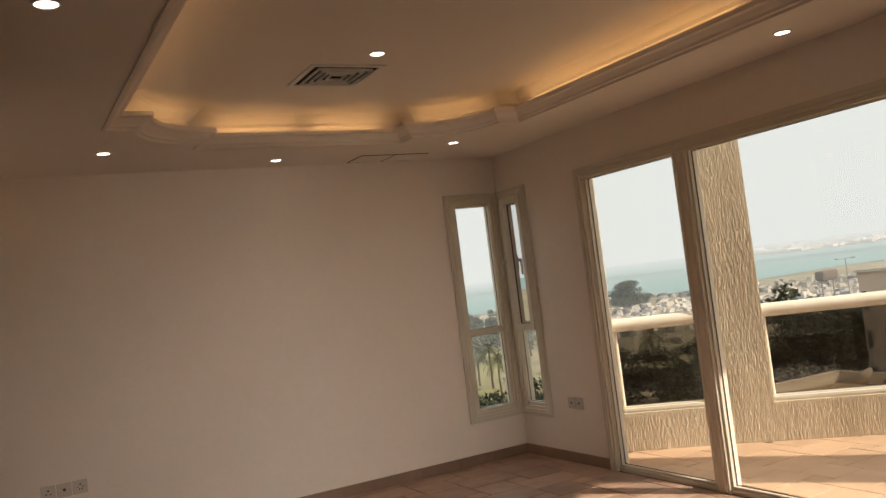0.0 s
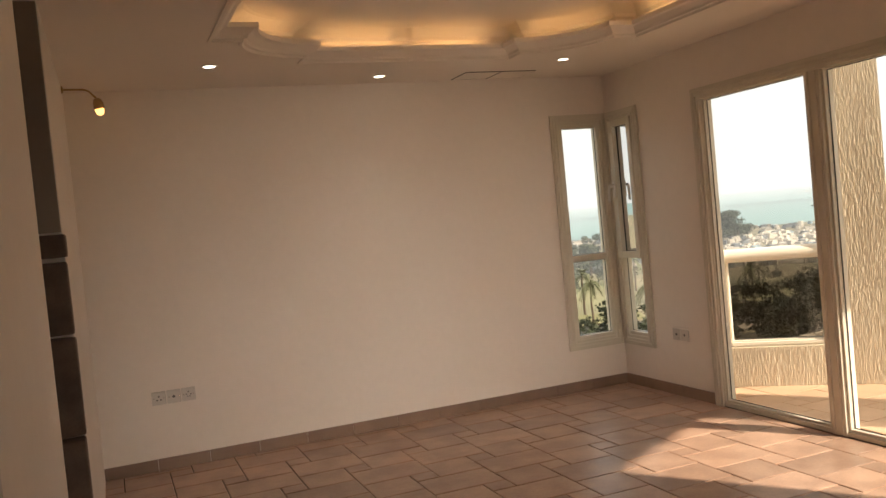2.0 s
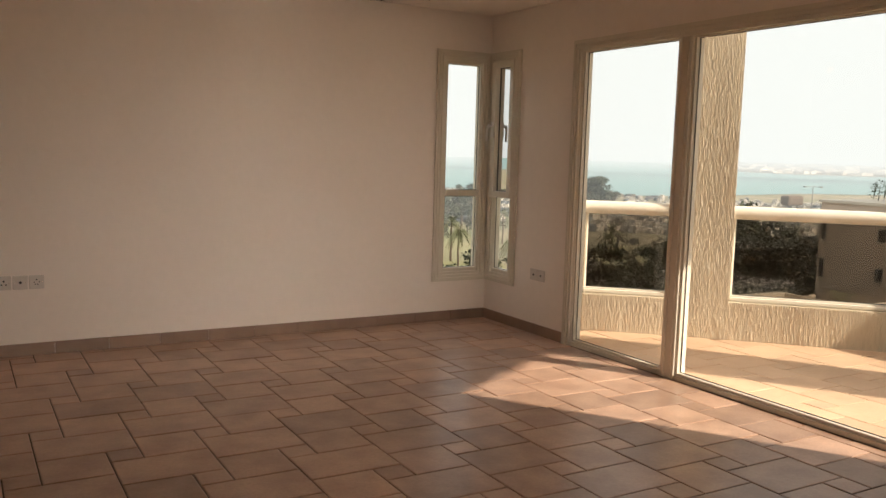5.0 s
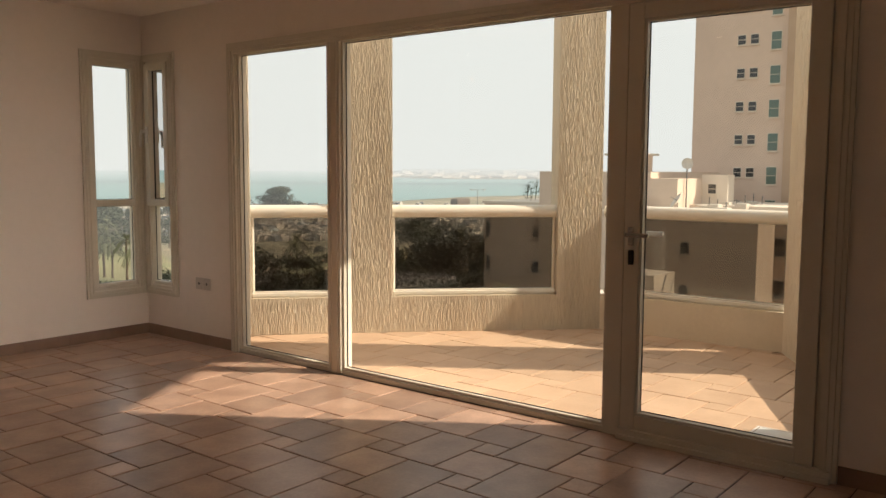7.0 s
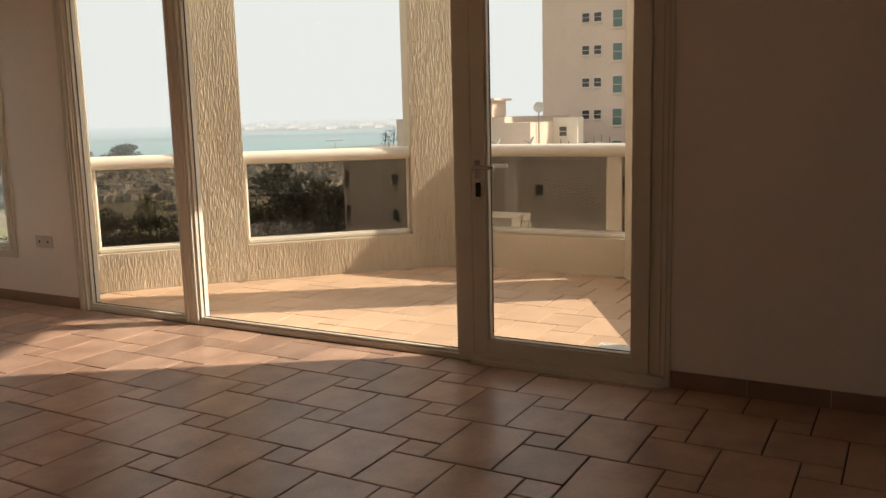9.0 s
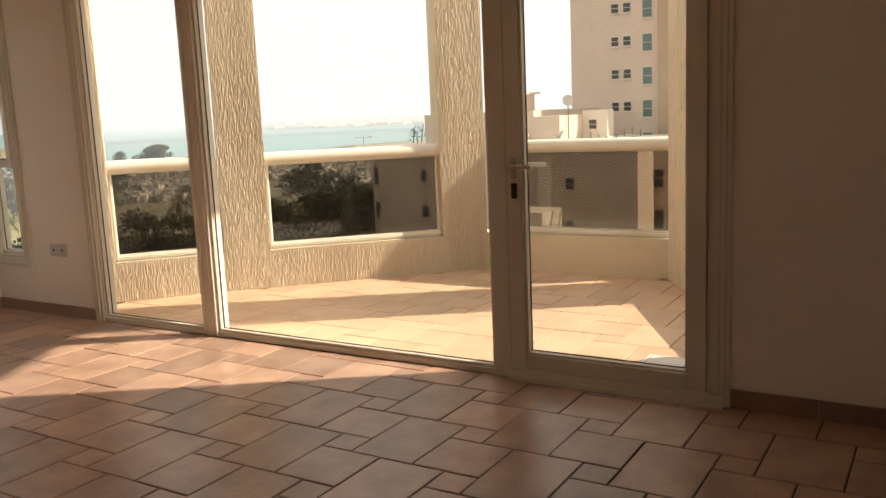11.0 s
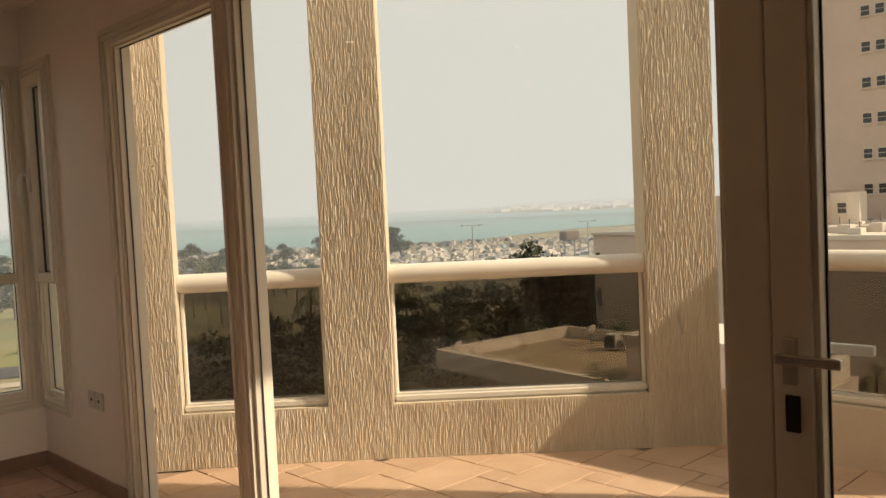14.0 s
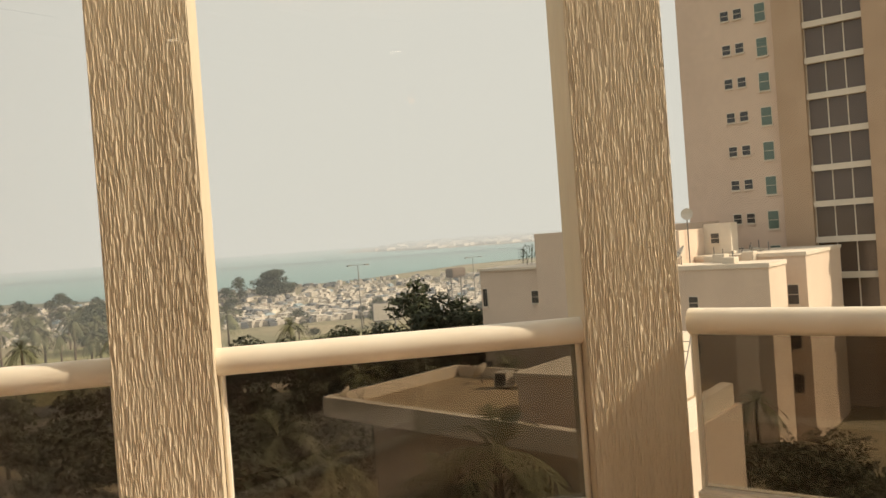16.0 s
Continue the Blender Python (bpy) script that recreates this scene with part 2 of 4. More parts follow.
bm = bmesh.new()
room = [(-3.6, -3.2), (EX + 0.02, -3.2), (EX + 0.02, CY + 0.01), (-3.6, CY + 0.01)]
sheet_with_hole(bm, room, tray_outline(0.09), SOFFIT)
ceiling = part("ceiling", bm, M_CEIL)
tagged(ceiling, "cream dropped ceiling round a raised tray", "ceiling", kind="structure")
bm = bmesh.new()
swept(bm, [(0.09, SOFFIT), (0.09, SOFFIT - 0.008), (0.075, SOFFIT - 0.008), (0.07, SOFFIT + 0.004), (0.055, SOFFIT + 0.008), (0.05, SOFFIT + 0.02), (0.02, SOFFIT + 0.045), (0.0, SOFFIT + 0.05),
           (0.0, SOFFIT + 0.075), (0.015, SOFFIT + 0.075), (0.02, SOFFIT + 0.05), (0.17, SOFFIT + 0.05), (0.17, SOFFIT + 0.10), (0.155, SOFFIT + 0.105), (0.15, SOFFIT + 0.12),
           (0.125, SOFFIT + 0.13), (0.12, SOFFIT + 0.15), (0.06, TOP - 0.005), (0.04, TOP), (0.02, TOP)])
cornice = part("trim_cornice", bm, M_CEIL)
tagged(cornice, "moulded plaster cornice with a lit cove", "cornice", kind="structure")
bm = bmesh.new()
ring = tray_outline(0.05)
bm.faces.new([bm.verts.new((x, y, TOP + 0.002)) for x, y in ring])
upper = part("ceiling_tray", bm, M_CEIL)
tagged(upper, "cream raised ceiling panel inside the cove", "ceiling", kind="structure")
roof = blocks("ceiling_slab", [(-3.8, EX + THICK, -3.4, 6.15, 3.1, 3.25)], M_CEIL)
tagged(roof, "concrete slab above the dropped ceiling", "ceiling", kind="structure")


# ---- glazing ----
EAST = pose(EX, 0, 0, 0, 0, -90)      # local x runs along the wall (world -y), y points outdoors


def ring_rows(u0, u1, z0, z1, w, d0, d1, bottom=True):
    """Four bars of a rectangular frame."""
    rows = [(u0, u0 + w, d0, d1, z0, z1), (u1 - w, u1, d0, d1, z0, z1), (u0 + w, u1 - w, d0, d1, z1 - w, z1)]
    if bottom:
        rows.append((u0 + w, u1 - w, d0, d1, z0, z0 + w))
    return rows


def casing(parent, u0, u1, z0, z1, at, bottom=True, label=""):
    """A stepped, fluted casing round an opening, proud of the wall."""
    bm = bmesh.new()
    steps = [(0.0, 0.018, 0.016), (0.018, 0.012, 0.024), (0.03, 0.012, 0.019), (0.042, 0.012, 0.025), (0.054, 0.022, 0.014)]
    for o, w, d in steps:
        for r in ring_rows(u0 + o, u1 - o, z0 + (o if bottom else 0), z1 - o, w, -d, 0.06, bottom):
            box(bm, *r, bevel=0.002)
    return part("casing", bm, M_FRAME, parent, label, at=at)


def pane(parent, u0, u1, z0, z1, d, at, material=None, name="pane"):
    bm = bmesh.new()
    bm.faces.new([bm.verts.new(p) for p in ((u0, d, z0), (u1, d, z0), (u1, d, z1), (u0, d, z1))])
    ob = part(name, bm, material or M_GLASS, parent, at=at)
    ob.visible_shadow = False
    return ob


def gasket(parent, u0, u1, z0, z1, d, at):
    return blocks("gasket", ring_rows(u0, u1, z0, z1, 0.004, d - 0.003, d + 0.001), M_GASKET, parent, "black rubber gasket", at=at)


# wide fixed glazing and hinged balcony door, one cream frame
win = empty("window_1", "wide fixed balcony glazing in cream aluminium frames", "window", kind="structure")
casing(win, -D1, -D0, 0, DH + 0.01, EAST, bottom=False, label="fluted cream casing")
FI, FZ = 0.076, DH + 0.01 - 0.056
M1, M2 = -3.838, -1.905
blocks("window_frame", [(-D1 + FI, M1 - 0.055, 0.0, 0.09, 0.0, 0.03), (M1 + 0.055, M2 - 0.045, 0.0, 0.09, 0.0, 0.03),
                        (-D1 + FI, -D1 + FI + 0.008, 0.0, 0.09, 0.03, FZ), (-D1 + FI + 0.008, M1 - 0.055, 0, 0.09, FZ - 0.012, FZ), (M1 + 0.055, M2 - 0.045, 0, 0.09, FZ - 0.012, FZ),
                        (M2 + 0.045, -D0 - FI, 0.0, 0.09, FZ - 0.02, FZ), (-D0 - FI - 0.02, -D0 - FI, 0, 0.09, 0.05, FZ - 0.02)], M_FRAME, win, bevel=0.004, at=EAST)
blocks("mullion", [(M1 - 0.055, M1 + 0.055, -0.006, 0.095, 0, FZ), (M1 - 0.035, M1 - 0.02, -0.014, -0.004, 0.01, FZ - 0.01), (M1 + 0.02, M1 + 0.035, -0.014, -0.004, 0.01, FZ - 0.01)], M_FRAME, win, bevel=0.003, at=EAST)
blocks("mullion", [(M2 - 0.045, M2 + 0.045, -0.006, 0.095, 0, FZ)], M_FRAME, win, bevel=0.004, at=EAST)
blocks("threshold", [(M2 + 0.046, -D0 - 0.02, -0.035, 0.13, 0.0, 0.05), (M2 + 0.046, -D0 - 0.02, -0.05, -0.035, 0.0, 0.025)], M_FRAME, win, bevel=0.004, at=EAST)
for u0, u1 in ((-D1 + FI + 0.008, M1 - 0.055), (M1 + 0.055, M2 - 0.045)):
    blocks("glazing_bead", ring_rows(u0, u1, 0.03, FZ - 0.012, 0.016, 0.012, 0.045), M_FRAME, win, bevel=0.003, at=EAST)
    gasket(win, u0 + 0.018, u1 - 0.018, 0.046, FZ - 0.028, 0.04, EAST)
    pane(win, u0 + 0.016, u1 - 0.016, 0.044, FZ - 0.026, 0.042, EAST)

door = empty("door_1", "closed cream balcony door with a full glass panel", "door", kind="structure")
L0, L1, LZ0, LZ1 = M2 + 0.05, -D0 - FI - 0.022, 0.046, FZ - 0.022
blocks("leaf", ring_rows(L0, L1, LZ0, LZ1, 0.075, -0.012, 0.055), M_FRAME, door, bevel=0.004, at=EAST)
blocks("glazing_bead", ring_rows(L0 + 0.075, L1 - 0.075, LZ0 + 0.075, LZ1 - 0.075, 0.012, -0.002, 0.04), M_FRAME, door, bevel=0.003, at=EAST)
gasket(door, L0 + 0.087, L1 - 0.087, LZ0 + 0.087, LZ1 - 0.087, 0.03, EAST)
pane(door, L0 + 0.085, L1 - 0.085, LZ0 + 0.085, LZ1 - 0.085, 0.032, EAST)
bm = bmesh.new()
box(bm, L0 + 0.022, L0 + 0.05, -0.022, -0.011, 0.935, 1.025, bevel=0.003)
tube(bm, (L0 + 0.036, -0.02, 0.99), (L0 + 0.036, -0.055, 0.99), 0.009)
box(bm, L0 + 0.026, L0 + 0.145, -0.064, -0.05, 0.98, 1.00, bevel=0.004)
handle = part("door_handle", bm, M_CHROME, door, "satin chrome lever handle", at=EAST)
bm = bmesh.new()
box(bm, L0 + 0.022, L0 + 0.05, 0.053, 0.066, 0.935, 1.025, bevel=0.003)
tube(bm, (L0 + 0.036, 0.06, 0.99), (L0 + 0.036, 0.10, 0.99), 0.009)
box(bm, L0 + 0.026, L0 + 0.145, 0.094, 0.108, 0.98, 1.00, bevel=0.004)
part("door_handle", bm, M_WHITEMETAL, door, "pale outer lever handle", at=EAST)
bm = bmesh.new()
box(bm, L0 + 0.024, L0 + 0.052, -0.018, -0.011, 0.845, 0.915, bevel=0.003)
tube(bm, (L0 + 0.038, -0.017, 0.895), (L0 + 0.038, -0.024, 0.895), 0.009)
part("keyhole_plate", bm, M_DARK, door, "dark lock cylinder plate", at=EAST)

# corner window: two narrow lights that meet at a post
cw = empty("window_2", "narrow corner window in cream frames with a latch", "window", kind="structure")
casing(cw, NW0, NLEN - 0.012, WZ0, WZ1, NORTH)
casing(cw, -CY + 0.012, -W0, WZ0, WZ1, EAST)
for u0, u1, at in ((NW0 + 0.076, NLEN - 0.07, NORTH), (-CY + 0.064, -W0 - 0.076, EAST)):
    blocks("window_frame", ring_rows(u0, u1, WZ0 + 0.076, WZ1 - 0.076, 0.028, 0.0, 0.07) + [(u0 + 0.028, u1 - 0.028, 0.0, 0.07, 1.0, 1.05)], M_FRAME, cw, bevel=0.004, at=at)
    gasket(cw, u0 + 0.028, u1 - 0.028, WZ0 + 0.104, 1.0, 0.03, at)
    pane(cw, u0 + 0.026, u1 - 0.026, WZ0 + 0.10, 1.004, 0.032, at)
u0, u1 = NW0 + 0.076, NLEN - 0.07
gasket(cw, u0 + 0.028, u1 - 0.028, 1.05, WZ1 - 0.104, 0.03, NORTH)
pane(cw, u0 + 0.026, u1 - 0.026, 1.048, WZ1 - 0.10, 0.032, NORTH)
u0, u1 = -CY + 0.066, -W0 - 0.07
sash = blocks("sash", ring_rows(u0, u1, 1.0, WZ1 - 0.07, 0.05, -0.028, 0.03), M_FRAME, cw, "opening sash with eased edges", bevel=0.006, at=EAST)
gasket(cw, u0 + 0.05, u1 - 0.05, 1.05, WZ1 - 0.12, 0.012, EAST)
pane(cw, u0 + 0.048, u1 - 0.048, 1.048, WZ1 - 0.118, 0.014, EAST)
bm = bmesh.new()
box(bm, u0 + 0.010, u0 + 0.040, -0.040, -0.028, 1.475, 1.60, bevel=0.004)
tube(bm, (u0 + 0.025, -0.036, 1.565), (u0 + 0.025, -0.066, 1.565), 0.012)
tube(bm, (u0 + 0.025, -0.064, 1.575), (u0 + 0.018, -0.078, 1.535), 0.012, r2=0.011)
tube(bm, (u0 + 0.018, -0.078, 1.537), (u0 + 0.016, -0.080, 1.445), 0.011, r2=0.009)
part("latch", bm, M_WHITEMETAL, cw, "white cockspur latch", smooth=True, at=EAST)
bm = bmesh.new()
prism(bm, [(EX - 0.004, CY - 0.012), (EX + 0.055, CY - 0.03), (EX + 0.065, CY + 0.065), (EX - 0.03, CY + 0.055), (EX - 0.07, CY + 0.008)], WZ0, WZ1)
part("corner_post", bm, M_FRAME, cw)

# ---- balcony ----
# pillar tops are unseen, carried up to 4.9 to stop high sun
PILLAR_TOP, SILL, RAILZ = 4.9, 0.288, 0.958
A, B1, B2, C1, C2, E1, E2 = ((4.675, 5.195), (5.238, 4.70), (5.482, 4.462), (6.426, 3.53), (6.682, 3.274), (6.705, 1.835), (6.12, 1.47))


def offset_line(p, q, d):
    """The segment p-q moved sideways to its outer side by d."""
    v = Vector((q[0] - p[0], q[1] - p[1]))
    v.normalize()
    return (-v.y * d, v.x * d)


def slab_between(bm, p, q, thick, z0, z1):
    ox, oy = offset_line(p, q, thick)
    prism(bm, [p, q, (q[0] + ox, q[1] + oy), (p[0] + ox, p[1] + oy)], z0, z1)


def combed(bm, p, q, z0, z1, thick, seed, pitch=0.0018, amp=0.0045):
    """A wall piece whose inner face is combed render: uneven upright ridges that break and wander."""
    d = Vector((q[0] - p[0], q[1] - p[1]))
    n = max(2, int(d.length / pitch))
    k = max(2, int((z1 - z0) / 0.011))
    ox, oy = offset_line(p, q, 1.0)
    grid = []
    for i in range(n + 1):
        col = []
        for j in range(k + 1):
            s, z = i / n, z0 + (z1 - z0) * j / k
            u = s * d.length
            w = u + 0.0035 * noise.noise(Vector((u * 30, z * 16, seed)))
            h = noise.noise(Vector((w * 210 + seed, z * 12, seed)))
            h = math.copysign(abs(h) ** 0.7, h) + noise.noise(Vector((w * 330, z * 60.0, seed + 7))) * 0.8
            h = -amp * max(-0.5, h) if 0 < i < n and 0 < j < k else 0.0
            col.append(bm.verts.new((p[0] + d.x * s + ox * h, p[1] + d.y * s + oy * h, z)))
        grid.append(col)
    for i in range(n):
        for j in range(k):
            bm.faces.new((grid[i][j], grid[i + 1][j], grid[i + 1][j + 1], grid[i][j + 1]))
    slab_between(bm, (p[0] + ox * 0.006, p[1] + oy * 0.006), (q[0] + ox * 0.006, q[1] + oy * 0.006), thick, z0, z1)


bm = bmesh.new()
prism(bm, [(EX + 0.09, 0.25), (6.95, 1.6), (6.95, 3.4), (4.9, 5.5), (EX + 0.09, 5.5)], -0.25, -0.008)
bfloor = part("floor_balcony", bm, M_BGROUT)
tagged(bfloor, "pale terracotta balcony floor tiles", "floor", kind="structure")
PAR = 0.16
for name, p, q, z0, z1, sd, th in (("wall_parapet_1", A, B1, 0, SILL, 1, PAR), ("wall_parapet_2", B2, C1, 0, SILL, 2, PAR)):
    bm = bmesh.new()
    combed(bm, p, q, z0, z1, th, sd)
    tagged(part(name, bm, M_STUCCO, smooth=True), "low balcony parapet in cream combed render", "parapet", kind="structure")
bm = bmesh.new()
slab_between(bm, C2, E1, PAR, 0, SILL)
tagged(part("wall_parapet_3", bm, M_SMOOTH), "low smooth rendered balcony parapet", "parapet", kind="structure")
bm = bmesh.new()
slab_between(bm, E2, (5.08, 0.88), PAR, 0, SILL + 0.03)
tagged(part("wall_parapet_4", bm, M_SMOOTH), "low smooth rendered balcony parapet", "parapet", kind="structure")
bm = bmesh.new()
slab_between(bm, (5.08, 0.88), (EX + THICK, 0.53), 0.2, 0, PILLAR_TOP)
tagged(part("pillar_5", bm, M_SMOOTH), "rendered wall end beside the balcony door", "pillar", kind="structure")
for name, p, q, th, sd in (("pillar_1", B1, B2, 0.22, 11), ("pillar_2", C1, C2, 0.24, 12)):
    bm = bmesh.new()
    combed(bm, p, q, 0, 2.7, th, sd)
    slab_between(bm, p, q, th, 2.7, PILLAR_TOP)
    tagged(part(name, bm, M_STUCCO, smooth=True), "square balcony pillar in cream combed render", "pillar", kind="structure")
bm = bmesh.new()
combed(bm, (4.345, 5.47), A, 0, 2.7, 0.10, 13)
slab_between(bm, (4.345, 5.47), A, 0.10, 2.7, PILLAR_TOP)
tagged(part("pillar_3", bm, M_STUCCO, smooth=True), "rendered wall end beside the balcony doors", "pillar", kind="structure")
bm = bmesh.new()
combed(bm, E1, E2, 0, 2.7, 0.2, 14, amp=0.003)
slab_between(bm, E1, E2, 0.2, 2.7, PILLAR_TOP)
tagged(part("pillar_4", bm, M_SMOOTH, smooth=True), "broad rendered fin wall at the balcony end", "pillar", kind="structure")
# unseen beam: underside follows the sun patch's edge, added depth stops higher sun
bm = bmesh.new()
slab_between(bm, E2, (5.08, 0.88), PAR, 2.97, PILLAR_TOP)
tagged(part("wall_unseen_beam", bm, M_SMOOTH), "unseen deep rendered beam that bounds the sun patch indoors", "beam", kind="structure")


def railing(name, p, q, label):
    """A round painted handrail, tinted glass below it and a rounded sill bar on the parapet."""
    thing = empty(name, label, "railing", group="balcony railings")
    ox, oy = offset_line(p, q, 0.085)
    a, b = (p[0] + ox, p[1] + oy), (q[0] + ox, q[1] + oy)
    bm = bmesh.new()
    tube(bm, (*a, RAILZ), (*b, RAILZ), 0.05, 20)
    part("handrail", bm, M_RAIL, thing, "round cream-painted handrail", smooth=True)
    bm = bmesh.new()
    slab_between(bm, (p[0] + ox * 0.4, p[1] + oy * 0.4), (q[0] + ox * 0.4, q[1] + oy * 0.4), 0.11, SILL, SILL + 0.045)
    bmesh.ops.bevel(bm, geom=list(bm.edges), offset=0.012, segments=3, affect="EDGES")
    part("sill", bm, M_RAIL, thing, "rounded white sill bar", smooth=True)
    bm = bmesh.new()
    slab_between(bm, (p[0] + ox, p[1] + oy), (q[0] + ox, q[1] + oy), 0.008, SILL + 0.04, RAILZ - 0.03)
    part("pane", bm, M_SMOKED, thing, "dark tinted glass infill")
    for e in (a, b):
        d = Vector((b[0] - a[0], b[1] - a[1])).normalized() * (0.012 if e == a else -0.012)
        bm = bmesh.new()
        tube(bm, (e[0] + d.x, e[1] + d.y, SILL + 0.04), (e[0] + d.x, e[1] + d.y, RAILZ - 0.04), 0.012, 8)
        part("edge_channel", bm, M_RAIL, thing)
    return thing


railing("railing", A, B1, "short cream handrail over dark tinted glass")
railing("railing", B2, C1, "long cream handrail over dark tinted glass between pillars")
railing("railing", C2, E1, "cream handrail over tinted glass beside the fin wall")

# ---- outdoors ----
GZ = -17.0
EYE0 = (3.7, 2.0, 1.36)
M_GROUND = mat("dry_ground", (0.27, 0.22, 0.14), (0.16, 0.145, 0.08), rough=0.95, scale=0.045, fine=0.2)
M_LAWN = mat("dry_lawn", (0.17, 0.17, 0.07), (0.22, 0.19, 0.09), rough=0.95, scale=0.1, fine=0.15)
M_ROAD = mat("asphalt", (0.09, 0.085, 0.08), (0.07, 0.066, 0.06), rough=0.9, scale=0.3, fine=0.1)
M_PAVE = mat("pale_paving", (0.42, 0.36, 0.28), (0.36, 0.30, 0.23), rough=0.9, scale=0.4, fine=0.1)
M_SEA = mat("sea_water", (0.10, 0.215, 0.205), (0.085, 0.19, 0.18), rough=0.35, scale=0.004, bump=0.08, bscale=0.5, spec=0.5)
M_BLD = mat("cream_render", (0.68, 0.55, 0.44), (0.62, 0.50, 0.40), rough=0.9, scale=0.25, fine=0.04)
M_BLDW = mat("white_render", (0.70, 0.62, 0.52), (0.64, 0.56, 0.46), rough=0.9, scale=0.3, fine=0.04)
M_TOWER = mat("tower_render", (0.68, 0.53, 0.42), (0.62, 0.48, 0.38), rough=0.85, scale=0.12, fine=0.04)
M_TSTONE = mat("tower_stone", (0.50, 0.36, 0.25), (0.44, 0.31, 0.21), rough=0.8, scale=0.4, fine=0.06)
M_ROOF = mat("sandy_roof", (0.43, 0.33, 0.21), (0.35, 0.26, 0.165), rough=0.95, scale=0.25, fine=0.12)
M_WIN = mat("dark_window", (0.05, 0.05, 0.05), rough=0.15, spec=0.6)
M_GREENW = mat("green_window", (0.12, 0.175, 0.145), (0.10, 0.145, 0.12), rough=0.12, spec=0.6)
M_BRONZE = mat("bronze_glass", (0.13, 0.095, 0.075), (0.11, 0.08, 0.06), rough=0.12, spec=0.6, scale=0.3)
M_LEAF = mat("dark_foliage", (0.050, 0.058, 0.022), (0.027, 0.034, 0.014), rough=0.8, scale=0.8, vary=0.25, fine=0.3)
M_PALM = mat("palm_frond", (0.13, 0.13, 0.055), (0.08, 0.085, 0.035), rough=0.7, scale=1.2, vary=0.2, fine=0.2)
M_BARK = mat("trunk_bark", (0.14, 0.10, 0.07), (0.09, 0.065, 0.045), rough=0.95, scale=3, fine=0.25)
M_STEEL = mat("dull_steel", (0.25, 0.23, 0.21), rough=0.5, metal=0.6)
M_DISH = mat("dish_paint", (0.62, 0.57, 0.50), (0.54, 0.49, 0.42), rough=0.6)
M_TANK = mat("tank_plastic", (0.60, 0.53, 0.44), rough=0.6)


def polar(az, r):
    """A place seen from the doorway at an azimuth (degrees from +y towards +x) and distance."""
    return EYE0[0] + r * math.sin(radians(az)), EYE0[1] + r * math.cos(radians(az))


def flat(name, pts, z, material, label, category):
    bm = bmesh.new()
    bm.faces.new([bm.verts.new((x, y, z)) for x, y in pts])
    return tagged(part(name, bm, material), label, category, kind="structure")


flat("ground", [(-3000, -3000), (12000, -3000), (12000, 12000), (-3000, 12000)], GZ, M_GROUND, "dry sandy ground with patches of grass", "ground")
shore = [(-400, 900), (60, 640), (206, 462), (236, 330), (330, 312), (443, 336), (640, 300), (900, 120), (12000, 100)]
flat("water", shore + [(12000, 12000), (-3000, 12000), (-3000, 900)], GZ + 0.15, M_SEA, "calm pale turquoise sea in haze", "sea")
flat("lawn", [polar(40, 120), polar(40, 175), polar(50, 190), polar(54, 165), polar(54, 130)], GZ + 0.05, M_LAWN, "dry yellow-green lawn by the road", "lawn")
flat("lawn_2", [polar(14, 120), polar(14, 205), polar(32, 205), polar(34, 130)], GZ + 0.05, M_LAWN, "dry yellow-green park lawn", "lawn")


def band(name, pts, w, z, material, label, category):
    """A road or path of even width along a line."""
    bm = bmesh.new()
    rows = []
    for i, p in enumerate(pts):
        a, b = Vector(pts[max(0, i - 1)]), Vector(pts[min(len(pts) - 1, i + 1)])
        d = (b - a).normalized()
        n = Vector((-d.y, d.x)) * w / 2
        rows.append([bm.verts.new((p[0] + n.x, p[1] + n.y, z)), bm.verts.new((p[0] - n.x, p[1] - n.y, z))])
    for r, s in zip(rows, rows[1:]):
        bm.faces.new((r[0], r[1], s[1], s[0]))
    return tagged(part(name, bm, material), label, category, kind="structure")


band("road", [polar(-10, 120), polar(15, 118), polar(32, 122), polar(44, 128), polar(52, 150), polar(60, 190)], 9, GZ + 0.08, M_ROAD, "asphalt road through the park", "road")
band("pavement", [polar(-10, 110), polar(15, 108), polar(32, 113), polar(44, 118), polar(52, 138)], 3.2, GZ + 0.10, M_PAVE, "pale path along the road", "pavement")
band("pavement_2", [polar(20, 62), polar(34, 58), polar(44, 52), polar(49, 43)], 2.4, GZ + 0.10, M_PAVE, "pale garden path under the trees", "pavement")

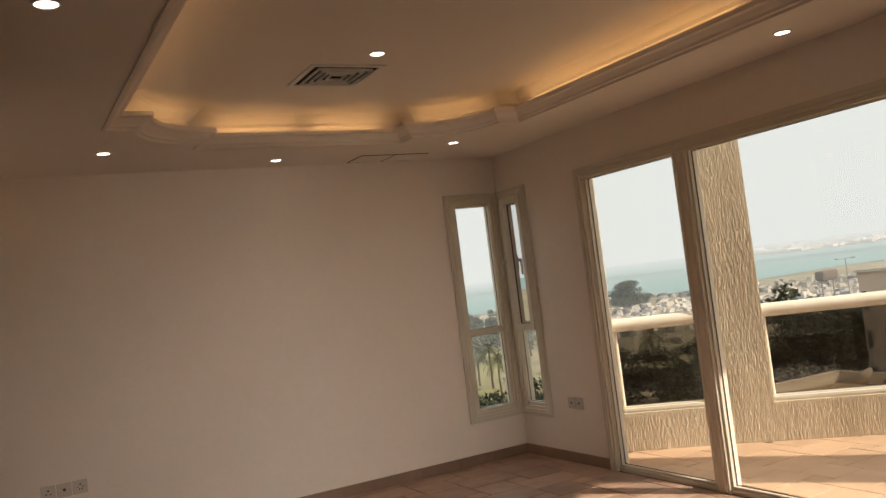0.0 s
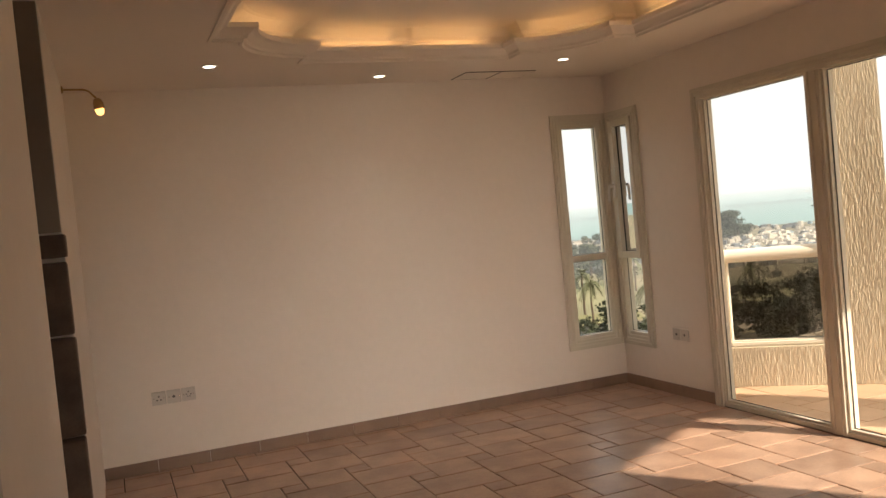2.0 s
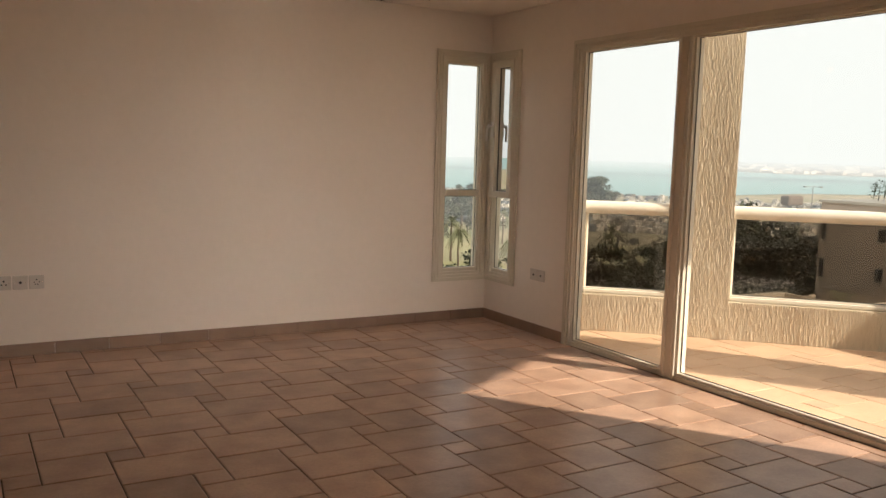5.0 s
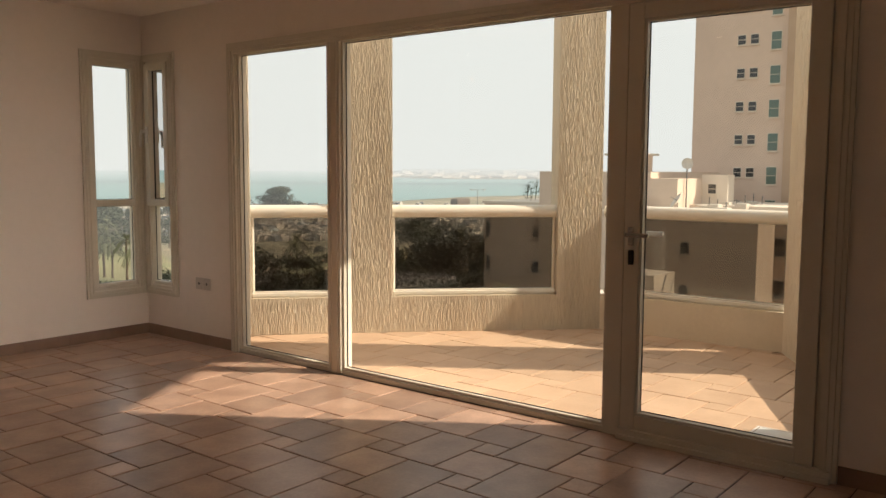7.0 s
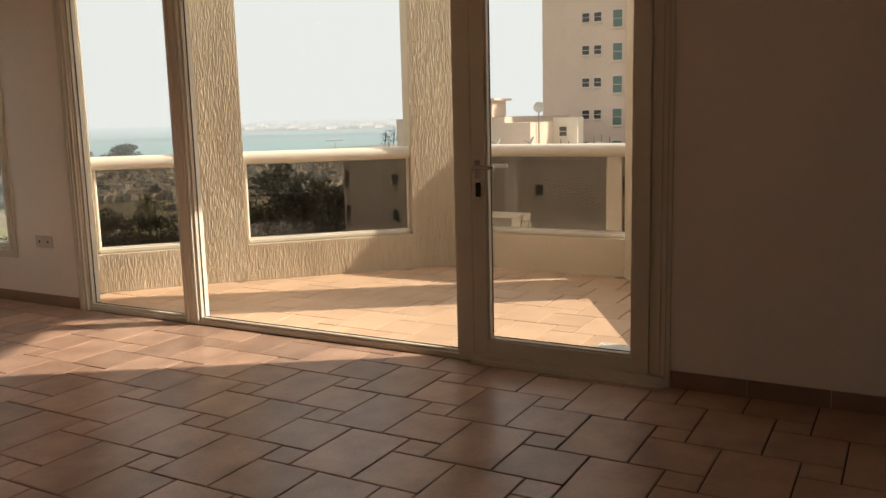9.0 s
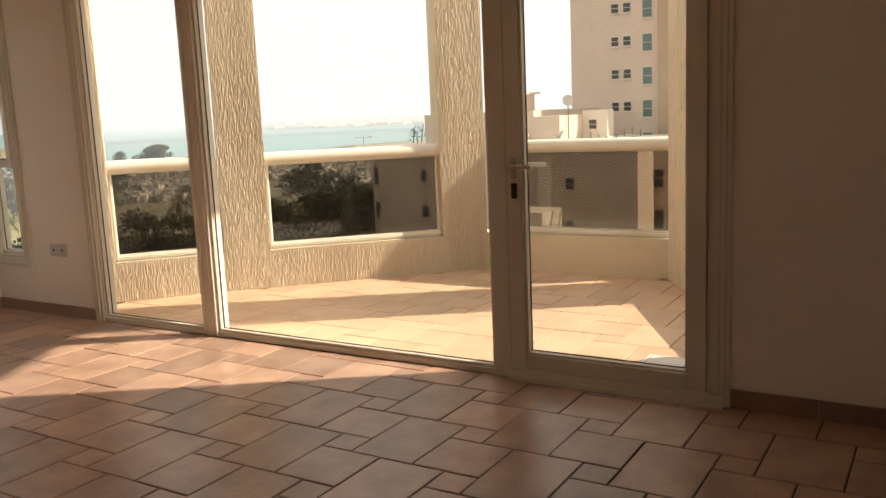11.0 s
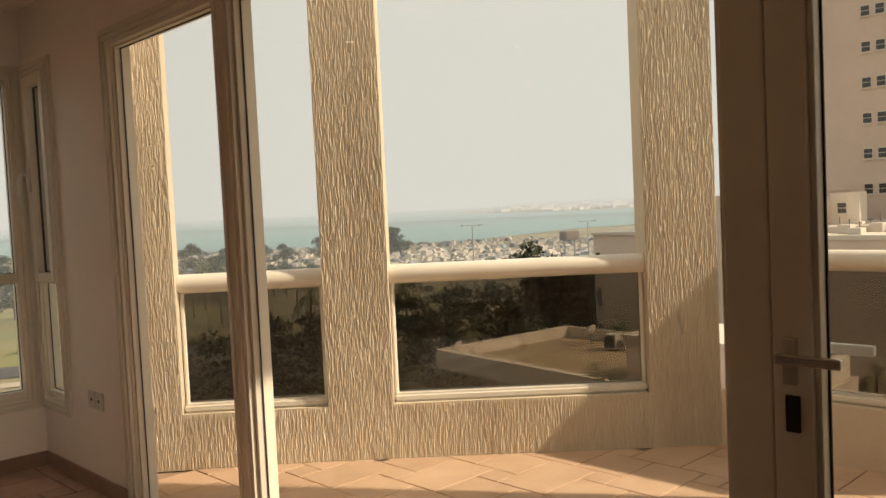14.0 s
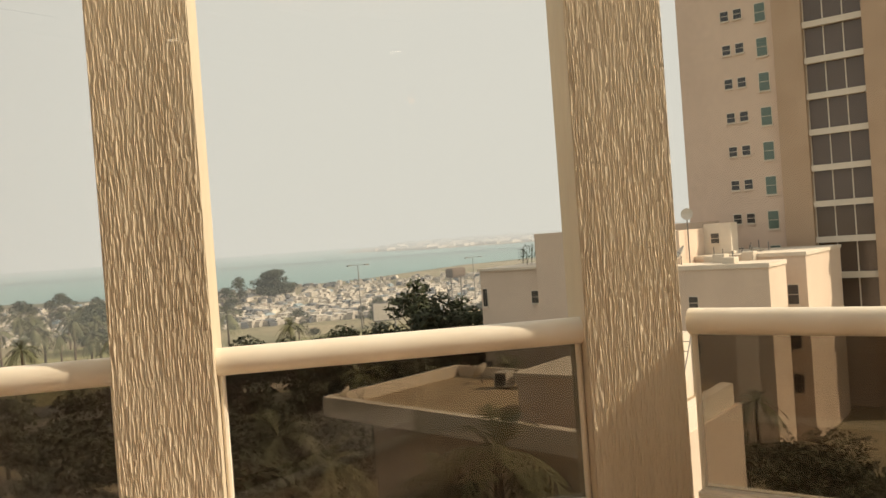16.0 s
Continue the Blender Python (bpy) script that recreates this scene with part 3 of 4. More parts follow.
# glowing sheets that imitate haze: they thicken upwards, so water fades into the sky
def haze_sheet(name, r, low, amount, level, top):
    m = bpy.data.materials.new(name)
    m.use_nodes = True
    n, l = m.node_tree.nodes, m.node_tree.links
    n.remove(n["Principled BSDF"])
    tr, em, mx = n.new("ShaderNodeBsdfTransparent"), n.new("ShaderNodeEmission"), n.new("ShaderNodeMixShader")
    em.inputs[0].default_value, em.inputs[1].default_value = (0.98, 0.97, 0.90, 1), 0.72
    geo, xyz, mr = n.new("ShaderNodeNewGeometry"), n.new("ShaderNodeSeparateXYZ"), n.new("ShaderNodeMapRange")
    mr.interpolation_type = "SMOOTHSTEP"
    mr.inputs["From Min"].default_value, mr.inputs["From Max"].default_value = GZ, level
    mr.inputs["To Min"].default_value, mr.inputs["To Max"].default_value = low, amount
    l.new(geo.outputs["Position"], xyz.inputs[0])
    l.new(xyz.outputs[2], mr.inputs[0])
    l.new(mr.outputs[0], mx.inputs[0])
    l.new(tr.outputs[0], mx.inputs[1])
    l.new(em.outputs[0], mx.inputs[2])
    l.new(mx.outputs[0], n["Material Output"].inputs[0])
    bm = bmesh.new()
    rows = [[bm.verts.new((*polar(-20 + 110 * i / 44, r), z)) for z in (GZ, top)] for i in range(45)]
    for a, b in zip(rows, rows[1:]):
        bm.faces.new((a[0], b[0], b[1], a[1]))
    tagged(part("backdrop_haze_glow", bm, m), "pale glowing sheet that imitates sea haze", "haze", kind="structure")


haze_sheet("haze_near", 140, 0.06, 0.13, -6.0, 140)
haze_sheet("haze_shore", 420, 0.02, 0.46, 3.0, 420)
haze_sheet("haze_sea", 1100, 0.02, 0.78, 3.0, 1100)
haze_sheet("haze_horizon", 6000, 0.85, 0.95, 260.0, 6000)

# far headland across the bay, hazy
rng = random.Random(5)
M_SAND = mat("headland_sand", (0.27, 0.225, 0.165), (0.20, 0.165, 0.12), rough=0.95, scale=0.02, fine=0.2)
M_SHED = mat("pale_sheds", (0.66, 0.60, 0.52), (0.34, 0.28, 0.22), rough=0.8, scale=0.03, fine=0.3)
bm = bmesh.new()
rows = []
for j in range(6):
    row = []
    for i in range(91):
        az = 44.4 + 2.4 * j / 5 + (27 - 2.4 * j / 5) * i / 90
        r = 2150 - 620 * math.sin(min(1.0, i / 26) * math.pi / 2) * (1 - j / 5) + 260 * j + 60 * noise.noise(Vector((i * 0.5, 0, j)))
        h = (1.5 + 3.0 * j + 7.0 * (noise.noise(Vector((i * 0.3, j * 0.9, 3))) + 0.2)) * min(1, i / 14)
        x, y = polar(az, r)
        row.append(bm.verts.new((x, y, GZ + (0.3 if j == 0 else max(0.6, h)))))
    rows.append(row)
for j in range(5):
    for i in range(90):
        bm.faces.new((rows[j][i], rows[j][i + 1], rows[j + 1][i + 1], rows[j + 1][i]))
tagged(part("backdrop_headland", bm, M_SAND), "hazy low sandy headland across the bay", "headland", kind="structure")
bm = bmesh.new()
for i in range(520):
    az = 47.5 + 21 * rng.random() ** 0.8
    r = 2150 - 600 * math.sin(min(1.0, (az - 44.4) / 27 * 90 / 26) * math.pi / 2)
    k = rng.random() ** 2
    x, y = polar(az, r + 40 + 900 * k)
    w, d, h = rng.uniform(10, 50), rng.uniform(10, 25), rng.uniform(2, 5.5)
    box(bm, -w / 2, w / 2, -d / 2, d / 2, 0, h, pose(x, y, GZ + 1.2 + 13 * k, 0, 0, rng.uniform(0, 180)))
ob = part("backdrop_harbour", bm, M_SHED)
tagged(ob, "pale hazy harbour sheds and boats on the headland", "buildings", kind="stuff")

# beach chalets, boats and parked cars by the shore, too many to count
for nm, cols, n, lab in (("beach_huts", (0.60, 0.54, 0.46), 2300, "crowded pale beach huts and boats by the shore"), ("parked_cars", (0.16, 0.17, 0.18), 420, "rows of parked cars near the beach"),
                         ("beach_shades", (0.30, 0.38, 0.42), 90, "blue beach shades among huts")):
    bm = bmesh.new()
    for i in range(n):
        az = rng.uniform(15, 57)
        k = rng.random()
        r = (212 + 215 * k * k) if az > 36 else (225 + 200 * k)
        if az < 38 and rng.random() < 0.45:
            continue
        x, y = polar(az, r)
        w, d, h = (rng.uniform(1.4, 4.2), rng.uniform(1.2, 2.8), rng.uniform(0.7, 1.8)) if nm != "parked_cars" else (4.2, 1.8, 1.45)
        mt = pose(x, y, GZ, 0, 0, rng.choice((0, 45, 20, 70)) + rng.uniform(-8, 8))
        box(bm, -w / 2, w / 2, -d / 2, d / 2, 0, h * 0.62, mt)
        box(bm, -w * 0.34, w * 0.30, -d * 0.42, d * 0.42, h * 0.62, h, mt)
    mm = mat(nm, cols, tuple(c * 0.6 for c in cols), rough=0.6, scale=0.15, fine=0.35)
    tagged(part(nm, bm, mm), lab, "huts" if nm != "parked_cars" else "cars", kind="stuff")


# ---- plants ----
def leaf_clumps(bm, centre, rad, n, rnd, size):
    """Small bent leaf patches scattered through an uneven blob."""
    for _ in range(n):
        v = Vector((rnd.gauss(0, 1), rnd.gauss(0, 1), rnd.gauss(0, 1))).normalized()
        k = rnd.uniform(0.55, 1.05)
        p = Vector(centre) + Vector((v.x * rad[0], v.y * rad[1], v.z * rad[2])) * k
        s = size * rnd.uniform(0.6, 1.5)
        a = Vector((rnd.gauss(0, 1), rnd.gauss(0, 1), rnd.gauss(0, 0.6))).normalized() * s
        b = v.cross(a).normalized() * s * rnd.uniform(0.4, 0.8)
        c = v * s * 0.35
        q = [bm.verts.new(p + w) for w in (-a, b - c, a, -b - c)]
        bm.faces.new((q[0], q[1], q[2]))
        bm.faces.new((q[0], q[2], q[3]))


def tree_master(name, h, spread, seed, label, clumps=13, leaves=130, conical=False):
    rnd = random.Random(seed)
    thing = empty(name, label, "tree", m=pose(0, 0, GZ))
    bm = bmesh.new()
    tube(bm, (0, 0, -0.3), (0.1, 0, h * 0.45), h * 0.028, 9, h * 0.018)
    for i in range(6):
        a = i * 1.05 + rnd.uniform(-0.3, 0.3)
        z0 = h * rnd.uniform(0.25, 0.45)
        tube(bm, (0.05, 0, z0), (math.cos(a) * spread * 0.55, math.sin(a) * spread * 0.55, z0 + h * rnd.uniform(0.2, 0.4)), h * 0.011, 6, h * 0.004)
    part("trunk", bm, M_BARK, thing)
    bm = bmesh.new()
    for i in range(clumps):
        a, f = rnd.uniform(0, 6.28), rnd.random()
        z = h * (0.32 + 0.62 * f)
        rr = spread * (0.85 - 0.75 * f if conical else 0.9 * math.sin(math.pi * min(1, 0.25 + 0.72 * f)))
        d = rr * math.sqrt(rnd.random())
        leaf_clumps(bm, (math.cos(a) * d, math.sin(a) * d, z), (spread * 0.42, spread * 0.42, h * 0.14), leaves, rnd, 0.28 * h / 9)
    part("crown", bm, M_LEAF, thing)
    return thing


def palm_master(name, h, seed, label, fronds=26):
    rnd = random.Random(seed)
    thing = empty(name, label, "palm tree", m=pose(0, 0, GZ))
    bm = bmesh.new()
    k = 10
    for i in range(k):
        z0, z1 = h * i / k, h * (i + 1) / k
        tube(bm, (0.05 * math.sin(i), 0, z0), (0.05 * math.sin(i + 1), 0, z1), 0.24 - 0.006 * i, 9, 0.20 - 0.006 * i)
    part("trunk", bm, M_BARK, thing)
    bm = bmesh.new()
    for i in range(fronds):
        a = i * 2.4 + rnd.uniform(-0.2, 0.2)
        up = rnd.uniform(-0.35, 1.25)
        ln = rnd.uniform(2.5, 3.4)
        ca, sa = math.cos(a), math.sin(a)
        pts = []
        for j in range(8):
            s = j / 7
            out = ln * s * math.cos(up) * 0.95 + 0.1
            z = h + ln * s * math.sin(up) - 1.5 * s * s * (0.6 + math.cos(up))
            pts.append(Vector((ca * out, sa * out, z)))
        side = Vector((-sa, ca, 0))
        for j in range(7):
            p, q = pts[j], pts[j + 1]
            w = 0.62 * math.sin(math.pi * (0.12 + 0.8 * j / 7))
            for sgn in (-1, 1):
                for f in (0.1, 0.55):
                    o = p.lerp(q, f)
                    tip = o + side * sgn * w + (q - p) * 1.1 + Vector((0, 0, -0.28 * w))
                    bm.faces.new([bm.verts.new(v) for v in (o, o + (q - p) * 0.36, tip)])
            n = Vector((0, 0, 0.035))
            bm.faces.new([bm.verts.new(v) for v in (p - side * 0.03, p + side * 0.03, q + side * 0.025, q - side * 0.025)])
    part("fronds", bm, M_PALM, thing, "arching dry-green fronds")
    return thing


def spread_trees(master, places, group):
    """Copies of a tree with a turn and size of their own."""
    master["group"] = group
    for i, (x, y, s) in enumerate(places):
        m = pose(x, y, GZ, 0, 0, (i * 77) % 360) @ Matrix.Diagonal((s, s, s * (1 + 0.08 * math.sin(i * 2.1)), 1))
        if i == 0:
            master.matrix_basis = m
        else:
            c = copy_thing(master, Matrix())
            c.matrix_basis = m


rt = random.Random(11)
t1 = tree_master("tree", 11.0, 4.2, 1, "tall dense dark green tree in the park")
spread_trees(t1, [(*polar(az, r), s) for az, r, s in ((49.6, 112, 1.15), (51.2, 104, 0.95), (52.6, 110, 1.0), (53.4, 96, 0.9), (48.3, 92, 0.75), (46.2, 84, 0.7), (44.6, 90, 0.72), (42.0, 78, 0.62), (50.4, 80, 0.7), (47.5, 68, 0.55), (38.6, 72, 0.6), (36.4, 66, 0.62), (33.8, 76, 0.66))], "park trees")
t2 = tree_master("tree", 8.0, 4.4, 2, "broad dark green tree below the balcony")
near = [(az, r, s) for az, r, s in ((40.0, 44, 0.9), (36.5, 41, 1.0), (33.0, 46, 1.0), (29.5, 52, 0.95), (26.0, 60, 0.9), (43.0, 60, 0.9), (45.6, 66, 0.9), (49.4, 70, 0.95), (52.2, 74, 0.95), (46.4, 76, 1.0), (39.5, 58, 0.9), (35.5, 56, 0.95), (31.0, 66, 1.0), (23.5, 84, 0.85), (20.5, 96, 0.8), (42.0, 92, 0.8), (38.0, 98, 1.0), (41.0, 104, 1.0), (44.5, 106, 1.0), (47.0, 100, 1.0), (35.0, 96, 0.95), (31.5, 92, 0.9), (28.0, 78, 0.9), (36.8, 84, 1.0), (44.0, 80, 1.0))]
spread_trees(t2, [(*polar(az, r), s) for az, r, s in near], "garden trees")
t3 = tree_master("tree", 9.0, 4.6, 3, "far park tree with a rounded grey-green crown", clumps=11, leaves=70)
far = [(rt.uniform(14, 38), rt.uniform(175, 330), rt.uniform(0.65, 1.05)) for _ in range(64)] + [(rt.uniform(38, 56), rt.uniform(150, 205), rt.uniform(0.4, 0.7)) for _ in range(10)]
spread_trees(t3, [(*polar(az, r), s) for az, r, s in far], "far park trees")
t4 = tree_master("tree", 4.2, 2.8, 4, "low green shrub beside the houses", clumps=9, leaves=110)
spread_trees(t4, [(*polar(az, r), s) for az, r, s in ((73.2, 50, 1.3), (75.2, 47, 1.45), (77.4, 49, 1.5), (79.8, 46, 1.5), (72.0, 56, 1.1), (82.0, 50, 1.5), (76.2, 55, 1.3), (70.6, 60, 1.0))], "shrubs by the houses")
t5 = tree_master("tree", 8.5, 6.8, 9, "lone broad domed tree by the shore", clumps=26, leaves=190)
spread_trees(t5, [(*polar(40.18, 312), 1.3)], "shore trees")
p1 = palm_master("palm_tree", 7.6, 21, "date palm with arching dry-green fronds")
spread_trees(p1, [(*polar(az, r), s) for az, r, s in ((39.8, 46, 1.1), (43.0, 43, 0.92), (50.9, 35, 1.14), (54.2, 35, 1.22), (57.0, 34, 0.9), (48.6, 37, 0.7), (71.3, 62, 0.72), (45.5, 72, 0.9), (55.6, 66, 1.05), (34.5, 118, 0.9), (37.0, 150, 1.0), (30.0, 140, 0.95), (26.0, 160, 1.0), (41.0, 130, 0.85), (23.6, 175, 1.0), (28.2, 205, 1.0), (21.5, 190, 1.0), (24.8, 150, 0.9), (19.5, 165, 0.9)) + tuple((rt.uniform(17, 34), rt.uniform(128, 225), rt.uniform(0.75, 1.1)) for _ in range(22))], "date palms")


# ---- houses ----
def house_box(thing, x0, x1, y0, y1, z0, z1, material, name="wall", label=""):
    bm = bmesh.new()
    box(bm, x0, x1, y0, y1, z0, z1)
    return part(name, bm, material, thing, label)


def small_window(thing, face, u, z, w, h, x, material, rows=2):
    """A window in a west face (x fixed) or a south face (y fixed): reveal frame, panes and sill."""
    def at(bm, u0, u1, z0, z1, d0, d1):
        if face == "west":
            box(bm, x - d1, x - d0, u0, u1, z0, z1)
        else:
            box(bm, u0, u1, x - d1, x - d0, z0, z1)
    bm = bmesh.new()
    at(bm, u - w / 2 - 0.07, u + w / 2 + 0.07, z - h / 2 - 0.07, z + h / 2 + 0.07, -0.02, 0.05)
    win = part("window", bm, M_BLDW, thing)
    for k in range(rows):
        bm = bmesh.new()
        zz = z - h / 2 + h * k / rows
        at(bm, u - w / 2, u + w / 2, zz + 0.03, zz + h / rows - 0.03, 0.045, 0.07)
        part("pane", bm, material, win)
    bm = bmesh.new()
    at(bm, u - w / 2 - 0.1, u + w / 2 + 0.1, z - h / 2 - 0.14, z - h / 2 - 0.06, 0.0, 0.16)
    part("sill", bm, M_BLDW, win)


# flat-roofed villa below the balcony
villa = empty("house", "low flat-roofed cream villa with satellite dishes on its roof", "house")
quad = [(37.5, 38.5), (49.2, 37.7), (47.6, 18.0), (34.8, 17.6)]
bm = bmesh.new()
prism(bm, [(39.6, 36.6), (48.6, 36.0), (47.9, 18.5), (37.2, 18.4)][::-1], GZ, -8.5)
part("wall", bm, M_BLD, villa)
house_box(villa, 36.0, 48.0, 17.75, 21.5, GZ, -8.5, M_BLD, "side_wing")
bm = bmesh.new()
prism(bm, quad[::-1], -8.5, -8.12)
part("roof_slab", bm, M_BLDW, villa, "overhanging cream roof slab")
bm = bmesh.new()
inner = [(38.0, 38.2), (48.9, 37.2), (47.7, 18.7), (35.4, 18.0)]
bm.faces.new([bm.verts.new((x, y, -8.07)) for x, y in inner])
part("roof", bm, M_ROOF, villa, "sandy flat roof")
for i in range(4):
    a, b, c, d = quad[i], quad[(i + 1) % 4], inner[(i + 1) % 4], inner[i]
    bm = bmesh.new()
    prism(bm, [a, b, c, d], -8.12, -7.37)
    part("parapet", bm, M_BLDW, villa)
house_box(villa, 38.4, 43.6, 19.4, 25.4, -8.1, -5.7, M_BLD, "roof_room")
house_box(villa, 38.25, 43.75, 19.25, 25.55, -5.7, -5.55, M_BLDW, "roof_room_slab")
house_box(villa, 44.4, 47.2, 20.0, 22.6, -8.1, -4.6, M_BLDW, "stair_room")
house_box(villa, 45.2, 46.0, 19.9, 20.0, -8.07, -6.1, M_TSTONE, "door", "brown door")
bm = bmesh.new()
box(bm, 0, 0.3, 0, 0.06, 0, 0.3)
lat = part("vent_block", bm, M_WIN, villa, "dark pierced ventilation block")
for k in range(7):
    for j in range(3):
        ob = lat if k == j == 0 else new("vent_block", lat.data)
        ob.parent = villa
        ob.matrix_basis = pose(40.0 + 0.5 * j, 17.80, -12.2 + 0.5 * k)


def ladder(x, y, z0, z1, lean):
    thing = empty("ladder", "dark steel ladder leaning on the roof room", "ladder")
    for s in (0, 0.5):
        bm = bmesh.new()
        tube(bm, (x, y + s, z0), (x + lean, y + s, z1), 0.035, 6)
        part("rail", bm, M_STEEL, thing)
    for k in range(8):
        f = (k + 0.5) / 8
        bm = bmesh.new()
        tube(bm, (x + lean * f, y, z0 + (z1 - z0) * f), (x + lean * f, y + 0.5, z0 + (z1 - z0) * f), 0.02, 6)
        part("rung", bm, M_STEEL, thing)


ladder(42.0, 18.8, -8.07, -4.5, 2.4)


def dish(x, y, z, r, az, label="round satellite dish on a short pole"):
    thing = empty("satellite_dish", label, "satellite dish", m=pose(x, y, z), group="rooftop dishes")
    bm = bmesh.new()
    tube(bm, (0, 0, 0), (0, 0, r * 1.1), 0.05, 8)
    part("pole", bm, M_STEEL, thing)
    bm = bmesh.new()
    turned(bm, [(0.05, 0.0), (r * 0.5, r * 0.06), (r * 0.85, r * 0.19), (r, r * 0.28), (r, r * 0.31), (r * 0.82, r * 0.23), (0.05, 0.05)], 20, pose(0, 0, r * 1.2, 55, 0, az))
    part("reflector", bm, M_DISH, thing, smooth=True)
    bm = bmesh.new()
    d = pose(0, 0, r * 1.2, 55, 0, az)
    tube(bm, d @ Vector((r * 0.9, 0, r * 0.3)), d @ Vector((0, 0, r * 0.95)), 0.03, 6)
    part("feed_arm", bm, M_STEEL, thing)


dish(38.5, 37.6, -8.07, 0.55, 200)
dish(38.6, 36.3, -8.07, 0.55, 210)
dish(47.0, 33.9, -8.07, 0.6, 180, "satellite dish standing alone on the sandy roof")


def ac_unit(x, y, z):
    thing = empty("air_conditioner", "boxy grey air conditioner on the roof", "air conditioner", m=pose(x, y, z), group="roof air conditioners")
    bm = bmesh.new()
    box(bm, -0.45, 0.45, -0.45, 0.45, 0.1, 1.0, bevel=0.03)
    part("body", bm, M_DISH, thing)
    bm = bmesh.new()
    box(bm, -0.47, -0.45, -0.36, 0.36, 0.2, 0.9)
    part("grille", bm, M_WIN, thing, "dark fan grille")


for k in range(3):
    ac_unit(46.2 + 0.5 * k, 31.6 - 1.3 * k, -8.07)

# grey house behind the trees
h2 = empty("house", "plain grey-beige two-part house behind the trees", "house")
house_box(h2, 72.4, 90.0, 44.7, 51.9, GZ, -2.25, M_BLD)
house_box(h2, 71.6, 90.0, 33.0, 44.7, GZ, 1.1, M_BLD)
house_box(h2, 72.2, 90.2, 44.7, 52.1, -2.25, -2.0, M_BLDW, "roof")
for z in (-4.9, -8.5, -12.1):
    small_window(h2, "west", 45.5, z, 0.8, 1.2, 72.4, M_WIN)
    small_window(h2, "west", 51.4, z, 0.5, 1.8, 72.4, M_WIN, 1)
for i in range(9):
    bm = bmesh.new()
    x, y = 74 + rt.uniform(0, 8), 45.5 + rt.uniform(0, 5.5)
    leaf_clumps(bm, (x, y, -1.1 + rt.uniform(-0.5, 0.6)), (0.75, 0.75, 0.9), 44, rt, 0.09)
    for q in range(3):
        tube(bm, (x, y, -2.0), (x + rt.uniform(-0.5, 0.5), y + rt.uniform(-0.5, 0.5), rt.uniform(-0.6, 0.5)), 0.018, 5)
    part("roof_plant", bm, M_LEAF, h2)

# apartment block with two wings and a cluttered roof
blk = empty("house", "pale apartment block in two wings with a cluttered roof", "apartment block")
house_box(blk, 68.0, 72.2, 22.15, 36.0, GZ, -2.6, M_BLD)
house_box(blk, 72.2, 74.0, 24.6, 36.0, GZ, -3.0, M_BLD, "recess_wall")
house_box(blk, 74.0, 85.0, 21.1, 36.0, GZ, -2.1, M_BLD, "wing")
house_box(blk, 67.9, 72.3, 22.05, 36.0, -2.6, -2.25, M_BLDW, "parapet")
house_box(blk, 73.9, 85.1, 21.0, 36.0, -2.1, -1.8, M_BLDW, "parapet")
house_box(blk, 71.0, 76.5, 30.2, 35.5, -2.5, 0.55, M_BLD, "penthouse")
house_box(blk, 76.5, 78.2, 27.8, 30.2, -2.5, 0.9, M_BLDW, "stair_tower")
house_box(blk, 71.5, 74.5, 34.2, 37.0, 0.55, 2.6, M_BLD, "roof_shelter")
house_box(blk, 71.1, 75.0, 33.8, 37.4, 2.6, 2.8, M_BLDW, "shelter_slab")
for z in (-5.2, -8.8, -12.4):
    small_window(blk, "west", 28.1, z, 0.7, 1.0, 68.0, M_WIN)
    small_window(blk, "west", 22.2, z, 0.8, 1.6, 74.0, M_WIN)
    small_window(blk, "south", 73.1, z, 1.0, 1.7, 24.6, M_WIN)
small_window(blk, "west", 29.2, -0.4, 0.7, 0.9, 76.5, M_WIN)
dish(69.5, 29.5, -2.3, 0.75, 215, "large pale dish on the apartment roof")
dish(70.0, 33.0, -2.3, 0.7, 215, "large pale dish on the apartment roof")
pd = empty("satellite_dish", "round dish high on a thin mast", "satellite dish", m=pose(72.5, 30.0, -2.3), group="rooftop dishes")
bm = bmesh.new()
tube(bm, (0, 0, 0), (0, 0, 4.1), 0.06, 8)
part("mast", bm, M_STEEL, pd)
bm = bmesh.new()
turned(bm, [(0.05, 0), (0.3, 0.05), (0.5, 0.13), (0.5, 0.16), (0.05, 0.05)], 20, pose(0, 0, 4.15, 80, 0, -65))
part("reflector", bm, M_DISH, pd, smooth=True)
for k in range(9):
    tk = empty("roof_tank", "small pale water tank and pipes on the roof", "water tank", m=pose(69.2 + 1.5 * k, 25.4 + (k % 3) * 1.3, -2.3), group="roof clutter")
    bm = bmesh.new()
    box(bm, -0.55, 0.55, -0.5, 0.5, 0, 0.55 + 0.2 * (k % 2), bevel=0.08)
    part("body", bm, M_TANK, tk)
    bm = bmesh.new()
    tube(bm, (0.6, 0, 0), (0.6, 0, 1.0 + 0.15 * (k % 4)), 0.05, 6)
    part("pipe", bm, M_STEEL, tk)
bm = bmesh.new()
for a, b in (((0, 0, 0), (0, 0, 2.4)), ((-0.8, 0, 2.2), (0.8, 0, 2.2)), ((-0.6, 0, 1.8), (0.6, 0, 1.8))):
    tube(bm, a, b, 0.03, 6)
an = part("aerial", bm, M_STEEL)
an.matrix_basis = pose(74, 42.3, 1.1)
tagged(an, "thin steel television aerial on a roof", "aerial")

